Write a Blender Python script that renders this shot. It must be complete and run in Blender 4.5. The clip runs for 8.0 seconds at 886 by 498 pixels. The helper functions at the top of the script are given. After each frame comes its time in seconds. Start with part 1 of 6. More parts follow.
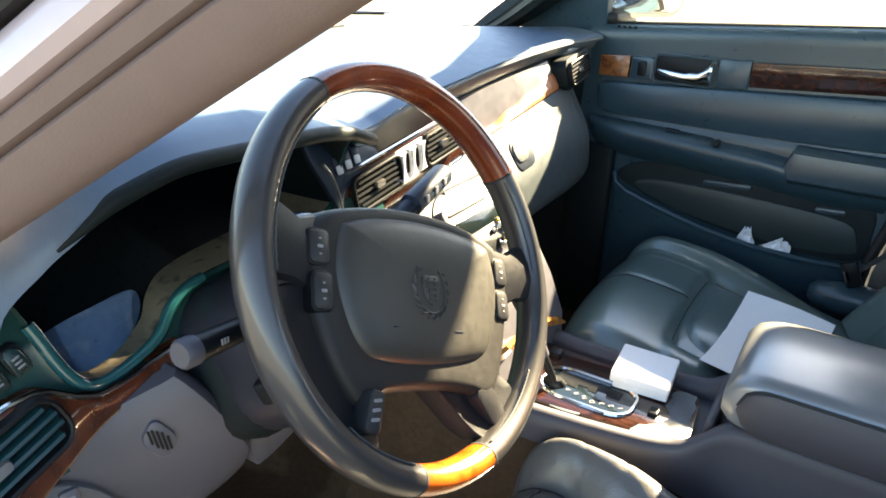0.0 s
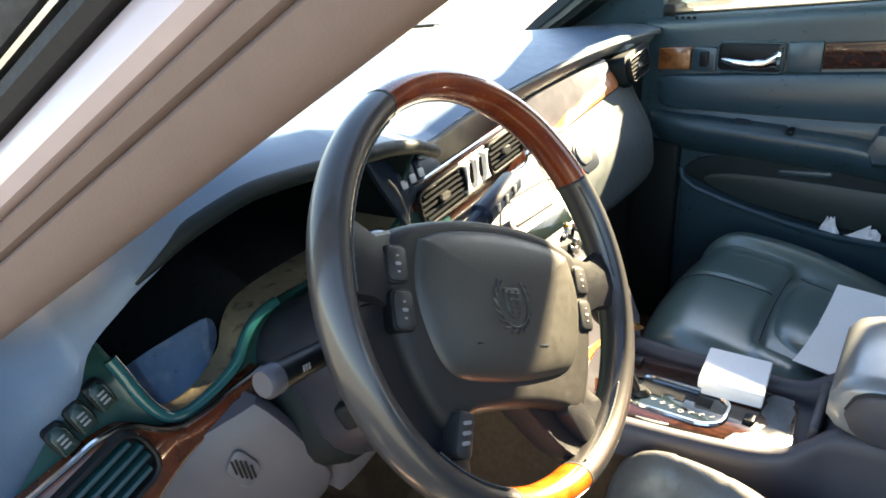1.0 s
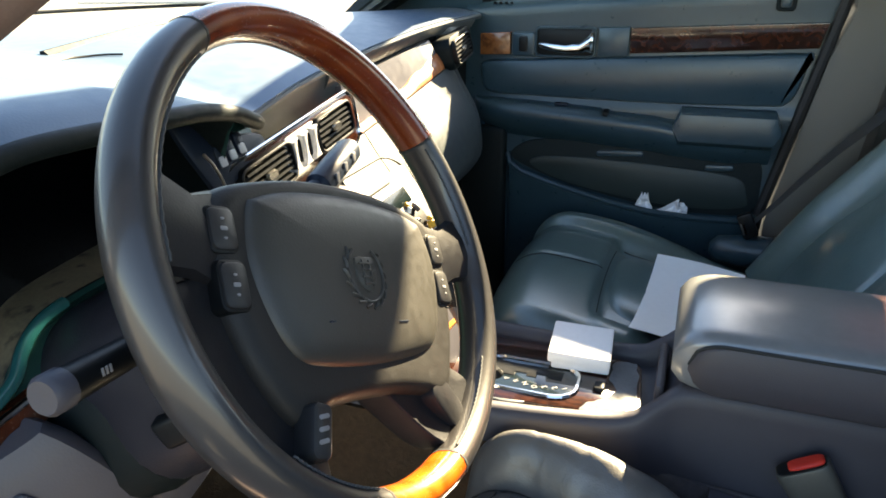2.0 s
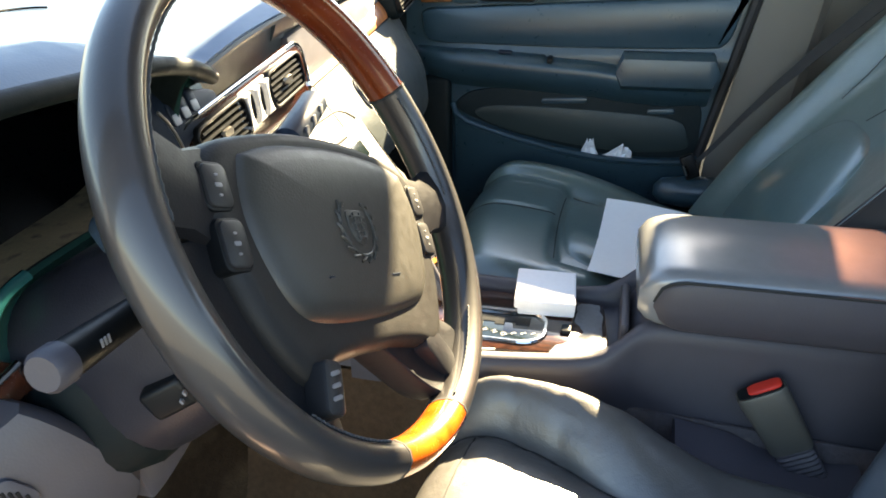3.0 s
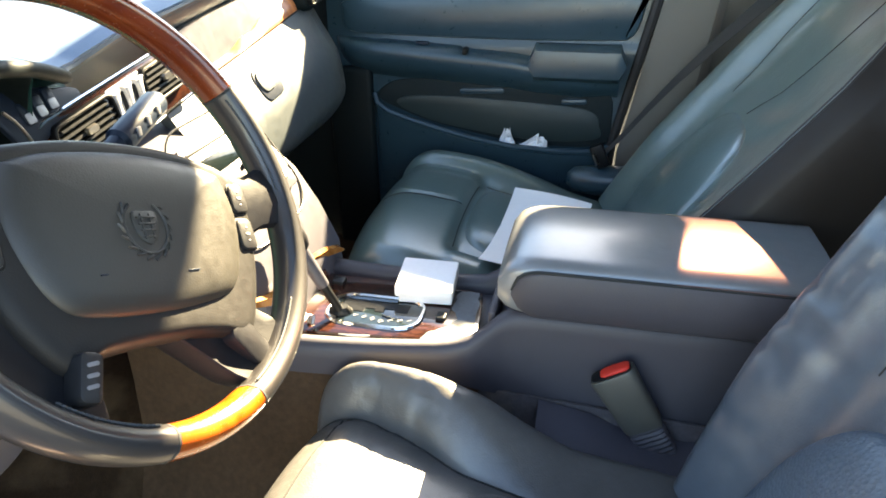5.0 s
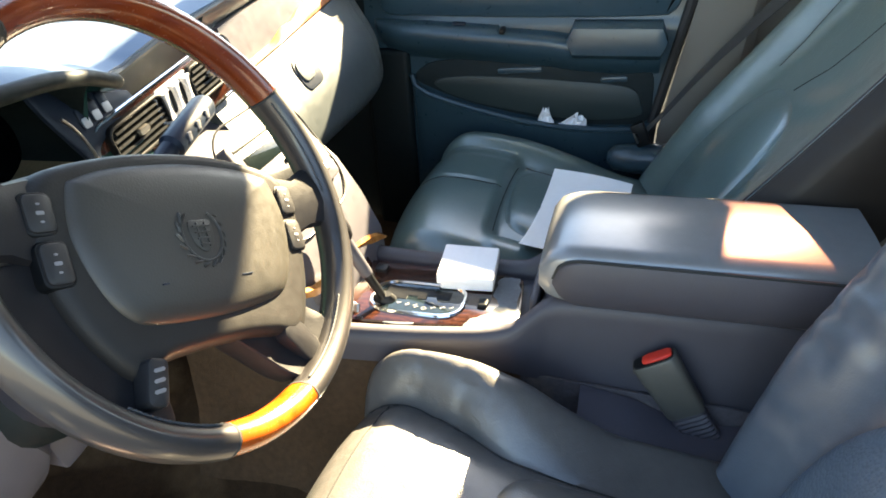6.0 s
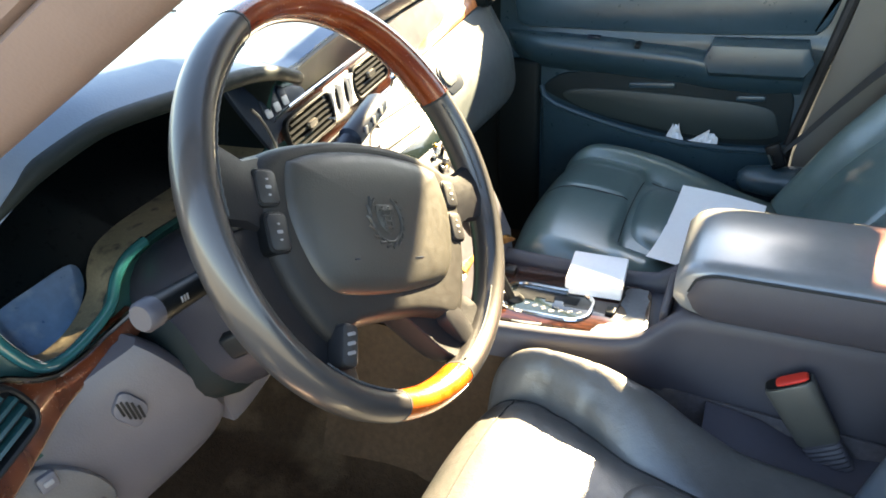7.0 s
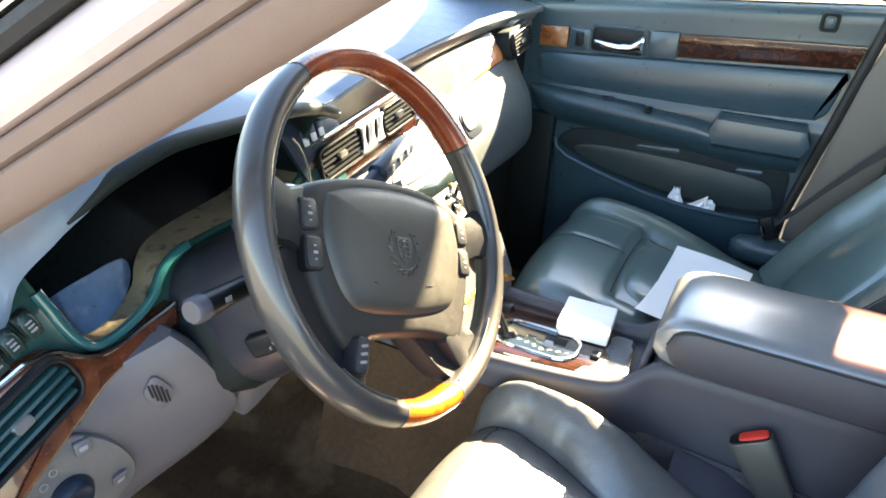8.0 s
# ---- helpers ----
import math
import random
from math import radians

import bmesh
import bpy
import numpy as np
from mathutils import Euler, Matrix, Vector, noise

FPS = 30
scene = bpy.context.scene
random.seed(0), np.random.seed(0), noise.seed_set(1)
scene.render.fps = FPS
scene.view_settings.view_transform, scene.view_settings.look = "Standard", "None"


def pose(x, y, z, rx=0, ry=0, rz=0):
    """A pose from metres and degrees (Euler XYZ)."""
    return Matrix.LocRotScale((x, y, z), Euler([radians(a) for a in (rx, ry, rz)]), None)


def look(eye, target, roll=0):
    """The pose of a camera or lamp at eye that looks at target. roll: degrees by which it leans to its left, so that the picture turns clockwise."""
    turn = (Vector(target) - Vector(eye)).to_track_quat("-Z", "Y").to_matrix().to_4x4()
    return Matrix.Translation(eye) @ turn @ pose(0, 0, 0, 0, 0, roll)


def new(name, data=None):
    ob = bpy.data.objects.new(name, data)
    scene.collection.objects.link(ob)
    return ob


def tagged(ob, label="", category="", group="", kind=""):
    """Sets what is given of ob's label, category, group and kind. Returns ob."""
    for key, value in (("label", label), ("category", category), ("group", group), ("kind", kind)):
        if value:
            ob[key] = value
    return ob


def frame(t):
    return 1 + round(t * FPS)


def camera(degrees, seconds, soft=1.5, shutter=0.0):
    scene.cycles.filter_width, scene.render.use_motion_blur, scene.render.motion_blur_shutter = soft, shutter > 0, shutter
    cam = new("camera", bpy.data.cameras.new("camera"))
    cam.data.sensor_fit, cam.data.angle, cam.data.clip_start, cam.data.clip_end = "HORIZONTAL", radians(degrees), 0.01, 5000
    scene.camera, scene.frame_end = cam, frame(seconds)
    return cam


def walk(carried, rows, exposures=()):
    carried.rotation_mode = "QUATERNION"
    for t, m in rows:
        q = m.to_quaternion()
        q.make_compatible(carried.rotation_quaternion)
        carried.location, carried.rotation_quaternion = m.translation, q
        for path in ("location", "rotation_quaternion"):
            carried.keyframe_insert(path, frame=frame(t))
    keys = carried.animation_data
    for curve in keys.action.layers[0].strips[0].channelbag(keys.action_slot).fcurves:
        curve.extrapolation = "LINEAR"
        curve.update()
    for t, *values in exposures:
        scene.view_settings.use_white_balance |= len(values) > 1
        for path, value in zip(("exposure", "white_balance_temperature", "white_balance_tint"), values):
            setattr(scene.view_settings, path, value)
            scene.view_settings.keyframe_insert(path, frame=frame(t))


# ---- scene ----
cam = camera(67.1, 8.0, soft=1.7)
PATH = [
    (0, (-0.849, -0.299, 1.194), (0.707, 0.664, 0.385), 1.9),
    (0.2, (-0.858, -0.300, 1.202), (0.582, 0.681, 0.444), 1.0),
    (0.5, (-0.856, -0.281, 1.195), (0.611, 0.817, 0.393), -0.9),
    (0.7, (-0.845, -0.279, 1.193), (0.559, 0.730, 0.404), -0.5),
    (1, (-0.84, -0.27, 1.185), (0.634, 0.837, 0.409), -3.5),
    (1.2, (-0.838, -0.283, 1.192), (0.592, 0.750, 0.484), -3.3),
    (1.5, (-0.816, -0.267, 1.17), (0.805, 0.692, 0.496), -1.8),
    (1.7, (-0.813, -0.263, 1.154), (0.769, 0.521, 0.452), -0.3),
    (2, (-0.799, -0.225, 1.127), (0.923, 0.431, 0.35), -0.9),
    (2.2, (-0.797, -0.194, 1.118), (0.939, 0.384, 0.312), -1.4),
    (3.3, (-0.81, -0.183, 1.121), (0.912, 0.22, 0.187), -0.0),
    (3.5, (-0.808, -0.203, 1.116), (0.918, 0.153, 0.169), 1.4),
    (4, (-0.794, -0.249, 1.133), (0.937, 0.071, 0.185), -0.2),
    (4.5, (-0.791, -0.29, 1.137), (0.93, 0.022, 0.169), -0.3),
    (4.7, (-0.794, -0.315, 1.138), (0.93, 0.052, 0.192), -0.8),
    (5.8, (-0.804, -0.348, 1.168), (0.871, 0.124, 0.183), -2.3),
    (6, (-0.799, -0.332, 1.171), (0.848, 0.172, 0.155), -3.6),
    (6.2, (-0.800, -0.313, 1.170), (0.747, 0.185, 0.179), -3.0),
    (6.5, (-0.812, -0.307, 1.176), (0.804, 0.298, 0.165), -3.4),
    (7, (-0.857, -0.287, 1.181), (0.713, 0.477, 0.205), -3.5),
    (7.2, (-0.868, -0.291, 1.193), (0.617, 0.460, 0.276), -2.8),
    (7.5, (-0.887, -0.288, 1.2), (0.678, 0.514, 0.248), -1.0),
    (7.7, (-0.900, -0.298, 1.216), (0.606, 0.455, 0.336), -0.4),
    (8, (-0.926, -0.312, 1.224), (0.68, 0.474, 0.328), 2.8),
]
walk(cam, [(t, look(eye, target, roll)) for t, eye, target, roll in PATH],
     exposures=[(0.0, 3.87, 7600, 10), (1.0, 3.87, 7600, 10), (1.5, 3.54, 7600, 10), (2.0, 3.46, 7700, 10), (3.5, 4.18, 7950, 10), (4.5, 4.29, 7950, 10), (6.0, 4.18, 7950, 10), (7.0, 4.36, 7950, 10), (7.5, 4.42, 7850, 10), (8.0, 4.66, 7800, 10)])

# ---- light ----
SUN_DIR = Vector((1.0, -0.20, 0.60)).normalized()
sun = new("sun", bpy.data.lights.new("sun", "SUN"))
sun.data.energy, sun.data.angle, sun.data.color = 5.0, radians(0.9), (1.0, 0.88, 0.64)
sun.matrix_world = look(SUN_DIR * 30, (0, 0, 0))
world = bpy.data.worlds.new("sky")
scene.world = world
world.use_nodes = True
_wn = world.node_tree
_sky = _wn.nodes.new("ShaderNodeTexSky")
_sky.sky_type, _sky.sun_disc = "NISHITA", False
_sky.sun_elevation = math.asin(SUN_DIR.z)
_sky.sun_rotation = math.atan2(SUN_DIR.x, SUN_DIR.y)
_wn.links.new(_sky.outputs[0], _wn.nodes["Background"].inputs[0])
_wn.nodes["Background"].inputs[1].default_value = 0.056
_sky.ozone_density, _sky.dust_density, _sky.air_density = 2.8, 0.5, 1.0

# ---- materials ----
def material(name, color, rough=0.5, metal=0.0, vary=0.12, scale=6.0, grain=0.0, grain_scale=400.0,
             wrinkle=0.0, wrinkle_scale=18.0, coat=0.0, coat_rough=0.05, spec=0.5, stain=None, rough_vary=0.12):
    m = bpy.data.materials.new(name)
    m.use_nodes = True
    nt = m.node_tree
    N, L = nt.nodes, nt.links
    b = N["Principled BSDF"]
    b.inputs["Metallic"].default_value = metal
    b.inputs["Specular IOR Level"].default_value = spec
    b.inputs["Coat Weight"].default_value = coat
    b.inputs["Coat Roughness"].default_value = coat_rough
    co = N.new("ShaderNodeTexCoord")
    big = N.new("ShaderNodeTexNoise")
    big.inputs["Scale"].default_value, big.inputs["Detail"].default_value = scale, 5.0
    L.new(co.outputs["Object"], big.inputs["Vector"])
    fine = N.new("ShaderNodeTexNoise")
    fine.inputs["Scale"].default_value, fine.inputs["Detail"].default_value = scale * 11, 3.0
    L.new(co.outputs["Object"], fine.inputs["Vector"])
    add = N.new("ShaderNodeMath")
    add.operation = "ADD"
    L.new(big.outputs["Fac"], add.inputs[0])
    L.new(fine.outputs["Fac"], add.inputs[1])
    ramp = N.new("ShaderNodeMapRange")
    ramp.inputs[1].default_value, ramp.inputs[2].default_value = 0.6, 1.4
    ramp.inputs[3].default_value, ramp.inputs[4].default_value = 1 - vary, 1 + vary
    L.new(add.outputs[0], ramp.inputs[0])
    mul = N.new("ShaderNodeVectorMath")
    mul.operation = "SCALE"
    mul.inputs[0].default_value = color[:3]
    L.new(ramp.outputs[0], mul.inputs["Scale"])
    out = mul.outputs[0]
    if stain:
        st = N.new("ShaderNodeTexNoise")
        st.inputs["Scale"].default_value, st.inputs["Detail"].default_value = stain[1], 6.0
        L.new(co.outputs["Object"], st.inputs["Vector"])
        sr = N.new("ShaderNodeMapRange")
        sr.inputs[1].default_value, sr.inputs[2].default_value = stain[2], stain[2] + 0.15
        L.new(st.outputs["Fac"], sr.inputs[0])
        mx = N.new("ShaderNodeMix")
        mx.data_type = "RGBA"
        L.new(sr.outputs[0], mx.inputs[0])
        L.new(out, mx.inputs[6])
        mx.inputs[7].default_value = (*stain[0], 1)
        out = mx.outputs[2]
    L.new(out, b.inputs["Base Color"])
    rr = N.new("ShaderNodeMapRange")
    rr.inputs[1].default_value, rr.inputs[2].default_value = 0.3, 0.7
    rr.inputs[3].default_value, rr.inputs[4].default_value = max(0.02, rough - rough_vary * rough), min(1, rough + rough_vary * rough)
    L.new(fine.outputs["Fac"], rr.inputs[0])
    L.new(rr.outputs[0], b.inputs["Roughness"])
    normal = None
    if wrinkle:
        w = N.new("ShaderNodeTexNoise")
        w.inputs["Scale"].default_value, w.inputs["Detail"].default_value = wrinkle_scale, 3.0
        w.inputs["Distortion"].default_value = 1.2
        L.new(co.outputs["Object"], w.inputs["Vector"])
        bp = N.new("ShaderNodeBump")
        bp.inputs["Strength"].default_value, bp.inputs["Distance"].default_value = wrinkle, 0.006
        L.new(w.outputs["Fac"], bp.inputs["Height"])
        normal = bp
    if grain:
        g = N.new("ShaderNodeTexVoronoi")
        g.inputs["Scale"].default_value = grain_scale
        L.new(co.outputs["Object"], g.inputs["Vector"])
        bp = N.new("ShaderNodeBump")
        bp.inputs["Strength"].default_value, bp.inputs["Distance"].default_value = grain, 0.0006
        L.new(g.outputs["Distance"], bp.inputs["Height"])
        if normal:
            L.new(normal.outputs[0], bp.inputs["Normal"])
        normal = bp
    if normal:
        L.new(normal.outputs[0], b.inputs["Normal"])
    return m


def burl(name, dark, light, scale=14.0, rough=0.25, coat=0.6):
    """Lacquered burl veneer: warped bands of two browns under a clear coat."""
    m = material(name, dark, rough=rough, coat=coat, coat_rough=0.03, vary=0.2, scale=30)
    nt = m.node_tree
    N, L = nt.nodes, nt.links
    b = N["Principled BSDF"]
    co = N.new("ShaderNodeTexCoord")
    n = N.new("ShaderNodeTexNoise")
    n.inputs["Scale"].default_value, n.inputs["Detail"].default_value, n.inputs["Distortion"].default_value = scale, 8.0, 2.5
    L.new(co.outputs["Object"], n.inputs["Vector"])
    w = N.new("ShaderNodeTexWave")
    w.inputs["Scale"].default_value, w.inputs["Distortion"].default_value, w.inputs["Detail"].default_value = scale * 1.3, 14.0, 4.0
    L.new(co.outputs["Object"], w.inputs["Vector"])
    a = N.new("ShaderNodeMath")
    a.operation = "MULTIPLY_ADD"
    a.inputs[1].default_value = 0.45
    L.new(w.outputs["Fac"], a.inputs[0])
    L.new(n.outputs["Fac"], a.inputs[2])
    r = N.new("ShaderNodeValToRGB")
    r.color_ramp.elements[0].position, r.color_ramp.elements[0].color = 0.42, (*dark, 1)
    r.color_ramp.elements[1].position, r.color_ramp.elements[1].color = 0.95, (*light, 1)
    L.new(a.outputs[0], r.inputs[0])
    L.new(r.outputs[0], b.inputs["Base Color"])
    return m


def glass_material(name, tint=(1, 1, 1), rough=0.0, ior=1.45):
    m = bpy.data.materials.new(name)
    m.use_nodes = True
    nt = m.node_tree
    N, L = nt.nodes, nt.links
    N.remove(N["Principled BSDF"])
    tr, gl, mx, fr = (N.new("ShaderNodeBsdfTransparent"), N.new("ShaderNodeBsdfGlossy"),
                      N.new("ShaderNodeMixShader"), N.new("ShaderNodeFresnel"))
    tr.inputs[0].default_value = (*tint, 1)
    gl.inputs["Roughness"].default_value = rough
    fr.inputs[0].default_value = ior
    L.new(fr.outputs[0], mx.inputs[0])
    L.new(tr.outputs[0], mx.inputs[1])
    L.new(gl.outputs[0], mx.inputs[2])
    L.new(mx.outputs[0], N["Material Output"].inputs[0])
    return m


LEATHER = material("seat_leather", (0.082, 0.130, 0.126), rough=0.32, coat=1.0, coat_rough=0.20, vary=0.09, scale=6, grain=0.22, grain_scale=420, wrinkle=0.08, wrinkle_scale=26, spec=0.8, rough_vary=0.08)
# Same leather as the passenger's, worn, its grey set for this seat's light.
LEATHER_WORN = material("worn_seat_leather", (0.088, 0.084, 0.080), rough=0.36, coat=0.3, coat_rough=0.26, vary=0.13, scale=7, grain=0.25, grain_scale=420, wrinkle=0.17, wrinkle_scale=34, spec=0.7, rough_vary=0.12, stain=((0.068, 0.069, 0.066), 14, 0.56))
# The seat leather again, darker and bluer as if shaded under blue sky.
LEATHER_BACK = material("shaded_back_leather", (0.055, 0.072, 0.094), rough=0.32, coat=0.6, coat_rough=0.25, vary=0.10, scale=7, grain=0.22, grain_scale=420, wrinkle=0.06, wrinkle_scale=24, spec=0.6)
LEATHER_LID = material("lid_leather", (0.165, 0.172, 0.178), rough=0.30, coat=1.0, coat_rough=0.20, vary=0.10, scale=6, grain=0.10, grain_scale=520, wrinkle=0.015, wrinkle_scale=14, spec=0.6, rough_vary=0.05)
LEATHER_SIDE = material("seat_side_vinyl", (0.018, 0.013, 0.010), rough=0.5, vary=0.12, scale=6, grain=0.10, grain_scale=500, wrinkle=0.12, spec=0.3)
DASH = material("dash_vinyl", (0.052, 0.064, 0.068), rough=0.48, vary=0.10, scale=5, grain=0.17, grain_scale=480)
# Dash vinyl again, paler and bluer for sun and sky on the top.
DASHTOP = material("skylit_dash_vinyl", (0.066, 0.106, 0.160), rough=0.45, vary=0.12, scale=5, grain=0.17, grain_scale=480, stain=((0.090, 0.128, 0.170), 4, 0.55))
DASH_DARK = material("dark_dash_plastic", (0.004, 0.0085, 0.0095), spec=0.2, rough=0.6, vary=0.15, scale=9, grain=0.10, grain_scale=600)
TRIM = material("grey_trim_plastic", (0.078, 0.075, 0.088), rough=0.42, vary=0.07, scale=5, grain=0.14, grain_scale=520)
CONSOLE = material("console_plastic", (0.056, 0.053, 0.063), spec=0.35, rough=0.5, vary=0.08, scale=5, grain=0.14, grain_scale=520, stain=((0.064, 0.058, 0.063), 9, 0.62))
DOORVINYL = material("door_vinyl", (0.020, 0.047, 0.064), rough=0.31, coat=0.12, coat_rough=0.3, vary=0.1, scale=5, grain=0.16, grain_scale=480, wrinkle=0.06)
WHEELLEATHER = material("wheel_leather", (0.022, 0.020, 0.020), spec=0.6, rough=0.42, coat=0.50, coat_rough=0.11, vary=0.05, scale=9, rough_vary=0.02, grain=0.05, grain_scale=700, wrinkle=0.03, wrinkle_scale=30)
SPOKE = material("spoke_vinyl", (0.014, 0.014, 0.016), rough=0.46, spec=0.18, vary=0.08, scale=12, grain=0.10, grain_scale=650)
KEYGREY = material("key_plastic", (0.022, 0.022, 0.023), rough=0.42, spec=0.35, vary=0.08, scale=20, grain=0.06, grain_scale=650)
HUBSHELL = material("hub_shell_vinyl", (0.021, 0.020, 0.019), rough=0.48, spec=0.22, vary=0.08, scale=12, grain=0.12, grain_scale=650)
HUB = material("hub_vinyl", (0.036, 0.034, 0.029), rough=0.44, vary=0.08, scale=10, grain=0.14, grain_scale=650, stain=((0.040, 0.037, 0.031), 22, 0.6))
BLACK = material("black_plastic", (0.006, 0.007, 0.008), spec=0.22, rough=0.42, vary=0.2, scale=20, grain=0.05, grain_scale=700)
RUBBER = material("black_rubber", (0.014, 0.013, 0.013), rough=0.7, vary=0.2, scale=20)
SWITCH = material("switch_plastic", (0.010, 0.017, 0.030), rough=0.40, spec=0.25, vary=0.1, scale=30)
MARK = material("pale_print", (0.19, 0.19, 0.20), rough=0.5, vary=0.05)
BUTTON = material("dark_teal_button", (0.007, 0.024, 0.022), rough=0.3, vary=0.1, scale=30)
PALE = material("pale_plastic", (0.42, 0.43, 0.45), rough=0.35, vary=0.05, scale=30)
CHROME = material("chrome", (0.85, 0.85, 0.84), rough=0.12, metal=1.0, vary=0.04, scale=20)
SATIN = material("satin_metal", (0.45, 0.44, 0.42), rough=0.32, metal=1.0, vary=0.06, scale=20)
WOODRED = burl("red_wood", (0.135, 0.021, 0.005), (0.19, 0.036, 0.009), scale=5)
# Lit copy of the wheel's red wood, orange for the sun on it.
WOODSUNLIT = burl("amber_wood", (0.30, 0.055, 0.005), (0.46, 0.10, 0.010), scale=8)
WOODAMBER = burl("loose_amber_wood", (0.34, 0.12, 0.018), (0.50, 0.21, 0.045), scale=10)
BURL = burl("burl_wood", (0.016, 0.005, 0.003), (0.052, 0.016, 0.008), scale=22, rough=0.18)
BURLDASH = burl("dash_burl_wood", (0.30, 0.080, 0.018), (0.46, 0.15, 0.040), scale=13, rough=0.4, coat=0.15)
DOORWOOD = burl("door_burl_wood", (0.10, 0.032, 0.010), (0.24, 0.085, 0.026), scale=20)
BANDWOOD = burl("band_wood", (0.050, 0.012, 0.005), (0.085, 0.021, 0.008), scale=7)
CARPET = material("carpet", (0.050, 0.030, 0.017), rough=0.95, vary=0.35, scale=9, grain=1.00, grain_scale=900, wrinkle=0.5, wrinkle_scale=120, stain=((0.115, 0.075, 0.042), 7, 0.56), spec=0.1)
TUNNEL = material("tunnel_carpet", (0.080, 0.050, 0.030), rough=0.95, vary=0.3, scale=9, grain=1.0, grain_scale=900, wrinkle=0.4, wrinkle_scale=90, spec=0.1)
STRIPCARPET = material("stained_grey_carpet", (0.088, 0.080, 0.086), rough=0.95, vary=0.25, scale=14, grain=0.8, grain_scale=900, wrinkle=0.3, wrinkle_scale=90, stain=((0.13, 0.115, 0.105), 22, 0.55), spec=0.1)
HEADLINER = material("headliner_cloth", (0.11, 0.105, 0.10), rough=0.95, vary=0.06, scale=8, grain=0.14, grain_scale=900, spec=0.1)
PILLAR = material("pillar_trim", (0.190, 0.132, 0.110), rough=0.62, vary=0.06, scale=6, grain=0.14, grain_scale=500)
COVER = material("pillar_cover", (0.115, 0.105, 0.088), rough=0.6, vary=0.06, scale=5, grain=0.4)
PAINT = material("champagne_paint", (0.46, 0.35, 0.325), rough=0.35, vary=0.04, scale=4, coat=0.6)
PAPER = material("white_paper", (0.86, 0.86, 0.85), rough=0.8, vary=0.03, scale=9)
CARDBOX = material("white_card", (0.84, 0.83, 0.85), rough=0.6, vary=0.04, scale=14)
TISSUE = material("tissue", (0.78, 0.80, 0.85), rough=0.9, vary=0.05, scale=30, wrinkle=0.5, wrinkle_scale=60)
BASEGREY = material("base_plastic", (0.060, 0.056, 0.070), rough=0.5, vary=0.1, scale=12, grain=0.1)
REDPLASTIC = material("red_plastic", (0.62, 0.035, 0.02), rough=0.35, vary=0.08, scale=30)
BUCKLE = material("buckle_plastic", (0.062, 0.060, 0.052), rough=0.45, vary=0.1, scale=20, grain=0.10)
BELTWEB = material("belt_webbing", (0.020, 0.021, 0.022), rough=0.8, vary=0.2, scale=60)
LENS = material("instrument_lens", (0.0012, 0.003, 0.004), rough=0.34, vary=0.12, scale=14, spec=0.04, rough_vary=0.3)
SHROUD = material("column_plastic", (0.019, 0.019, 0.026), rough=0.40, vary=0.07, scale=6, grain=0.14, grain_scale=520)
# Glossy copy of the shroud plastic, its blue standing for reflected sky.
COLUMNTOP = material("skylit_column_plastic", (0.022, 0.040, 0.060), rough=0.22, vary=0.07, scale=6, coat=0.6, coat_rough=0.12)
DISPLAY = material("black_display", (0.006, 0.011, 0.011), rough=0.15, vary=0.2, scale=20)
BARESHEEN = material("bare_sheen_plate", (0.12, 0.135, 0.150), rough=0.45, vary=0.25, scale=18, spec=0.2, stain=((0.04, 0.028, 0.022), 40, 0.6))
GATEGLASS = material("gate_glass", (0.012, 0.020, 0.024), rough=0.10, vary=0.2, scale=20, coat=0.5)
LENSSHEEN = material("sheen_lens", (0.048, 0.105, 0.195), rough=0.34, vary=0.2, scale=12, rough_vary=0.2, stain=((0.14, 0.18, 0.23), 26, 0.56))
# Left vent's slats: black plastic turned teal for the sky light on them.
VENTSLAT = material("skylit_vent_slat", (0.007, 0.036, 0.040), rough=0.22, vary=0.2, scale=20, spec=0.5)
TINT = glass_material("tinted_glass", (0.22, 0.155, 0.14), ior=1.25)
THREAD = material("thread", (0.04, 0.045, 0.05), rough=0.7, vary=0.1, scale=60)
SEAM = material("dark_seam", (0.02, 0.022, 0.022), rough=0.8, vary=0.1, scale=60)
CONCRETE = material("ground_concrete", (0.16, 0.158, 0.155), rough=0.9, vary=0.15, scale=0.6)
MIRRORGLASS = material("mirror_glass", (0.9, 0.9, 0.9), rough=0.02, metal=1.0, vary=0.01)
GLASS = glass_material("clear_glass", (0.95, 0.97, 0.96), ior=1.25)
SCREEN = glass_material("screen_glass", (0.97, 0.98, 0.97), ior=1.08)
DUST = material("dusty_visor", (0.16, 0.13, 0.08), rough=0.7, vary=0.35, scale=30, stain=((0.035, 0.030, 0.022), 60, 0.54))
PANEL = material("instrument_panel_plastic", (0.013, 0.052, 0.046), rough=0.22, vary=0.1, scale=8, grain=0.07, grain_scale=600)
YELLOW = material("yellow_plastic", (0.6, 0.36, 0.03), rough=0.5, vary=0.1, scale=30)


# ---- builders ----
def thing(name, loc, label, category, kind="", group=""):
    ob = new(name)
    ob.location = loc
    ob.empty_display_size = 0.05
    return tagged(ob, label, category, group, kind)


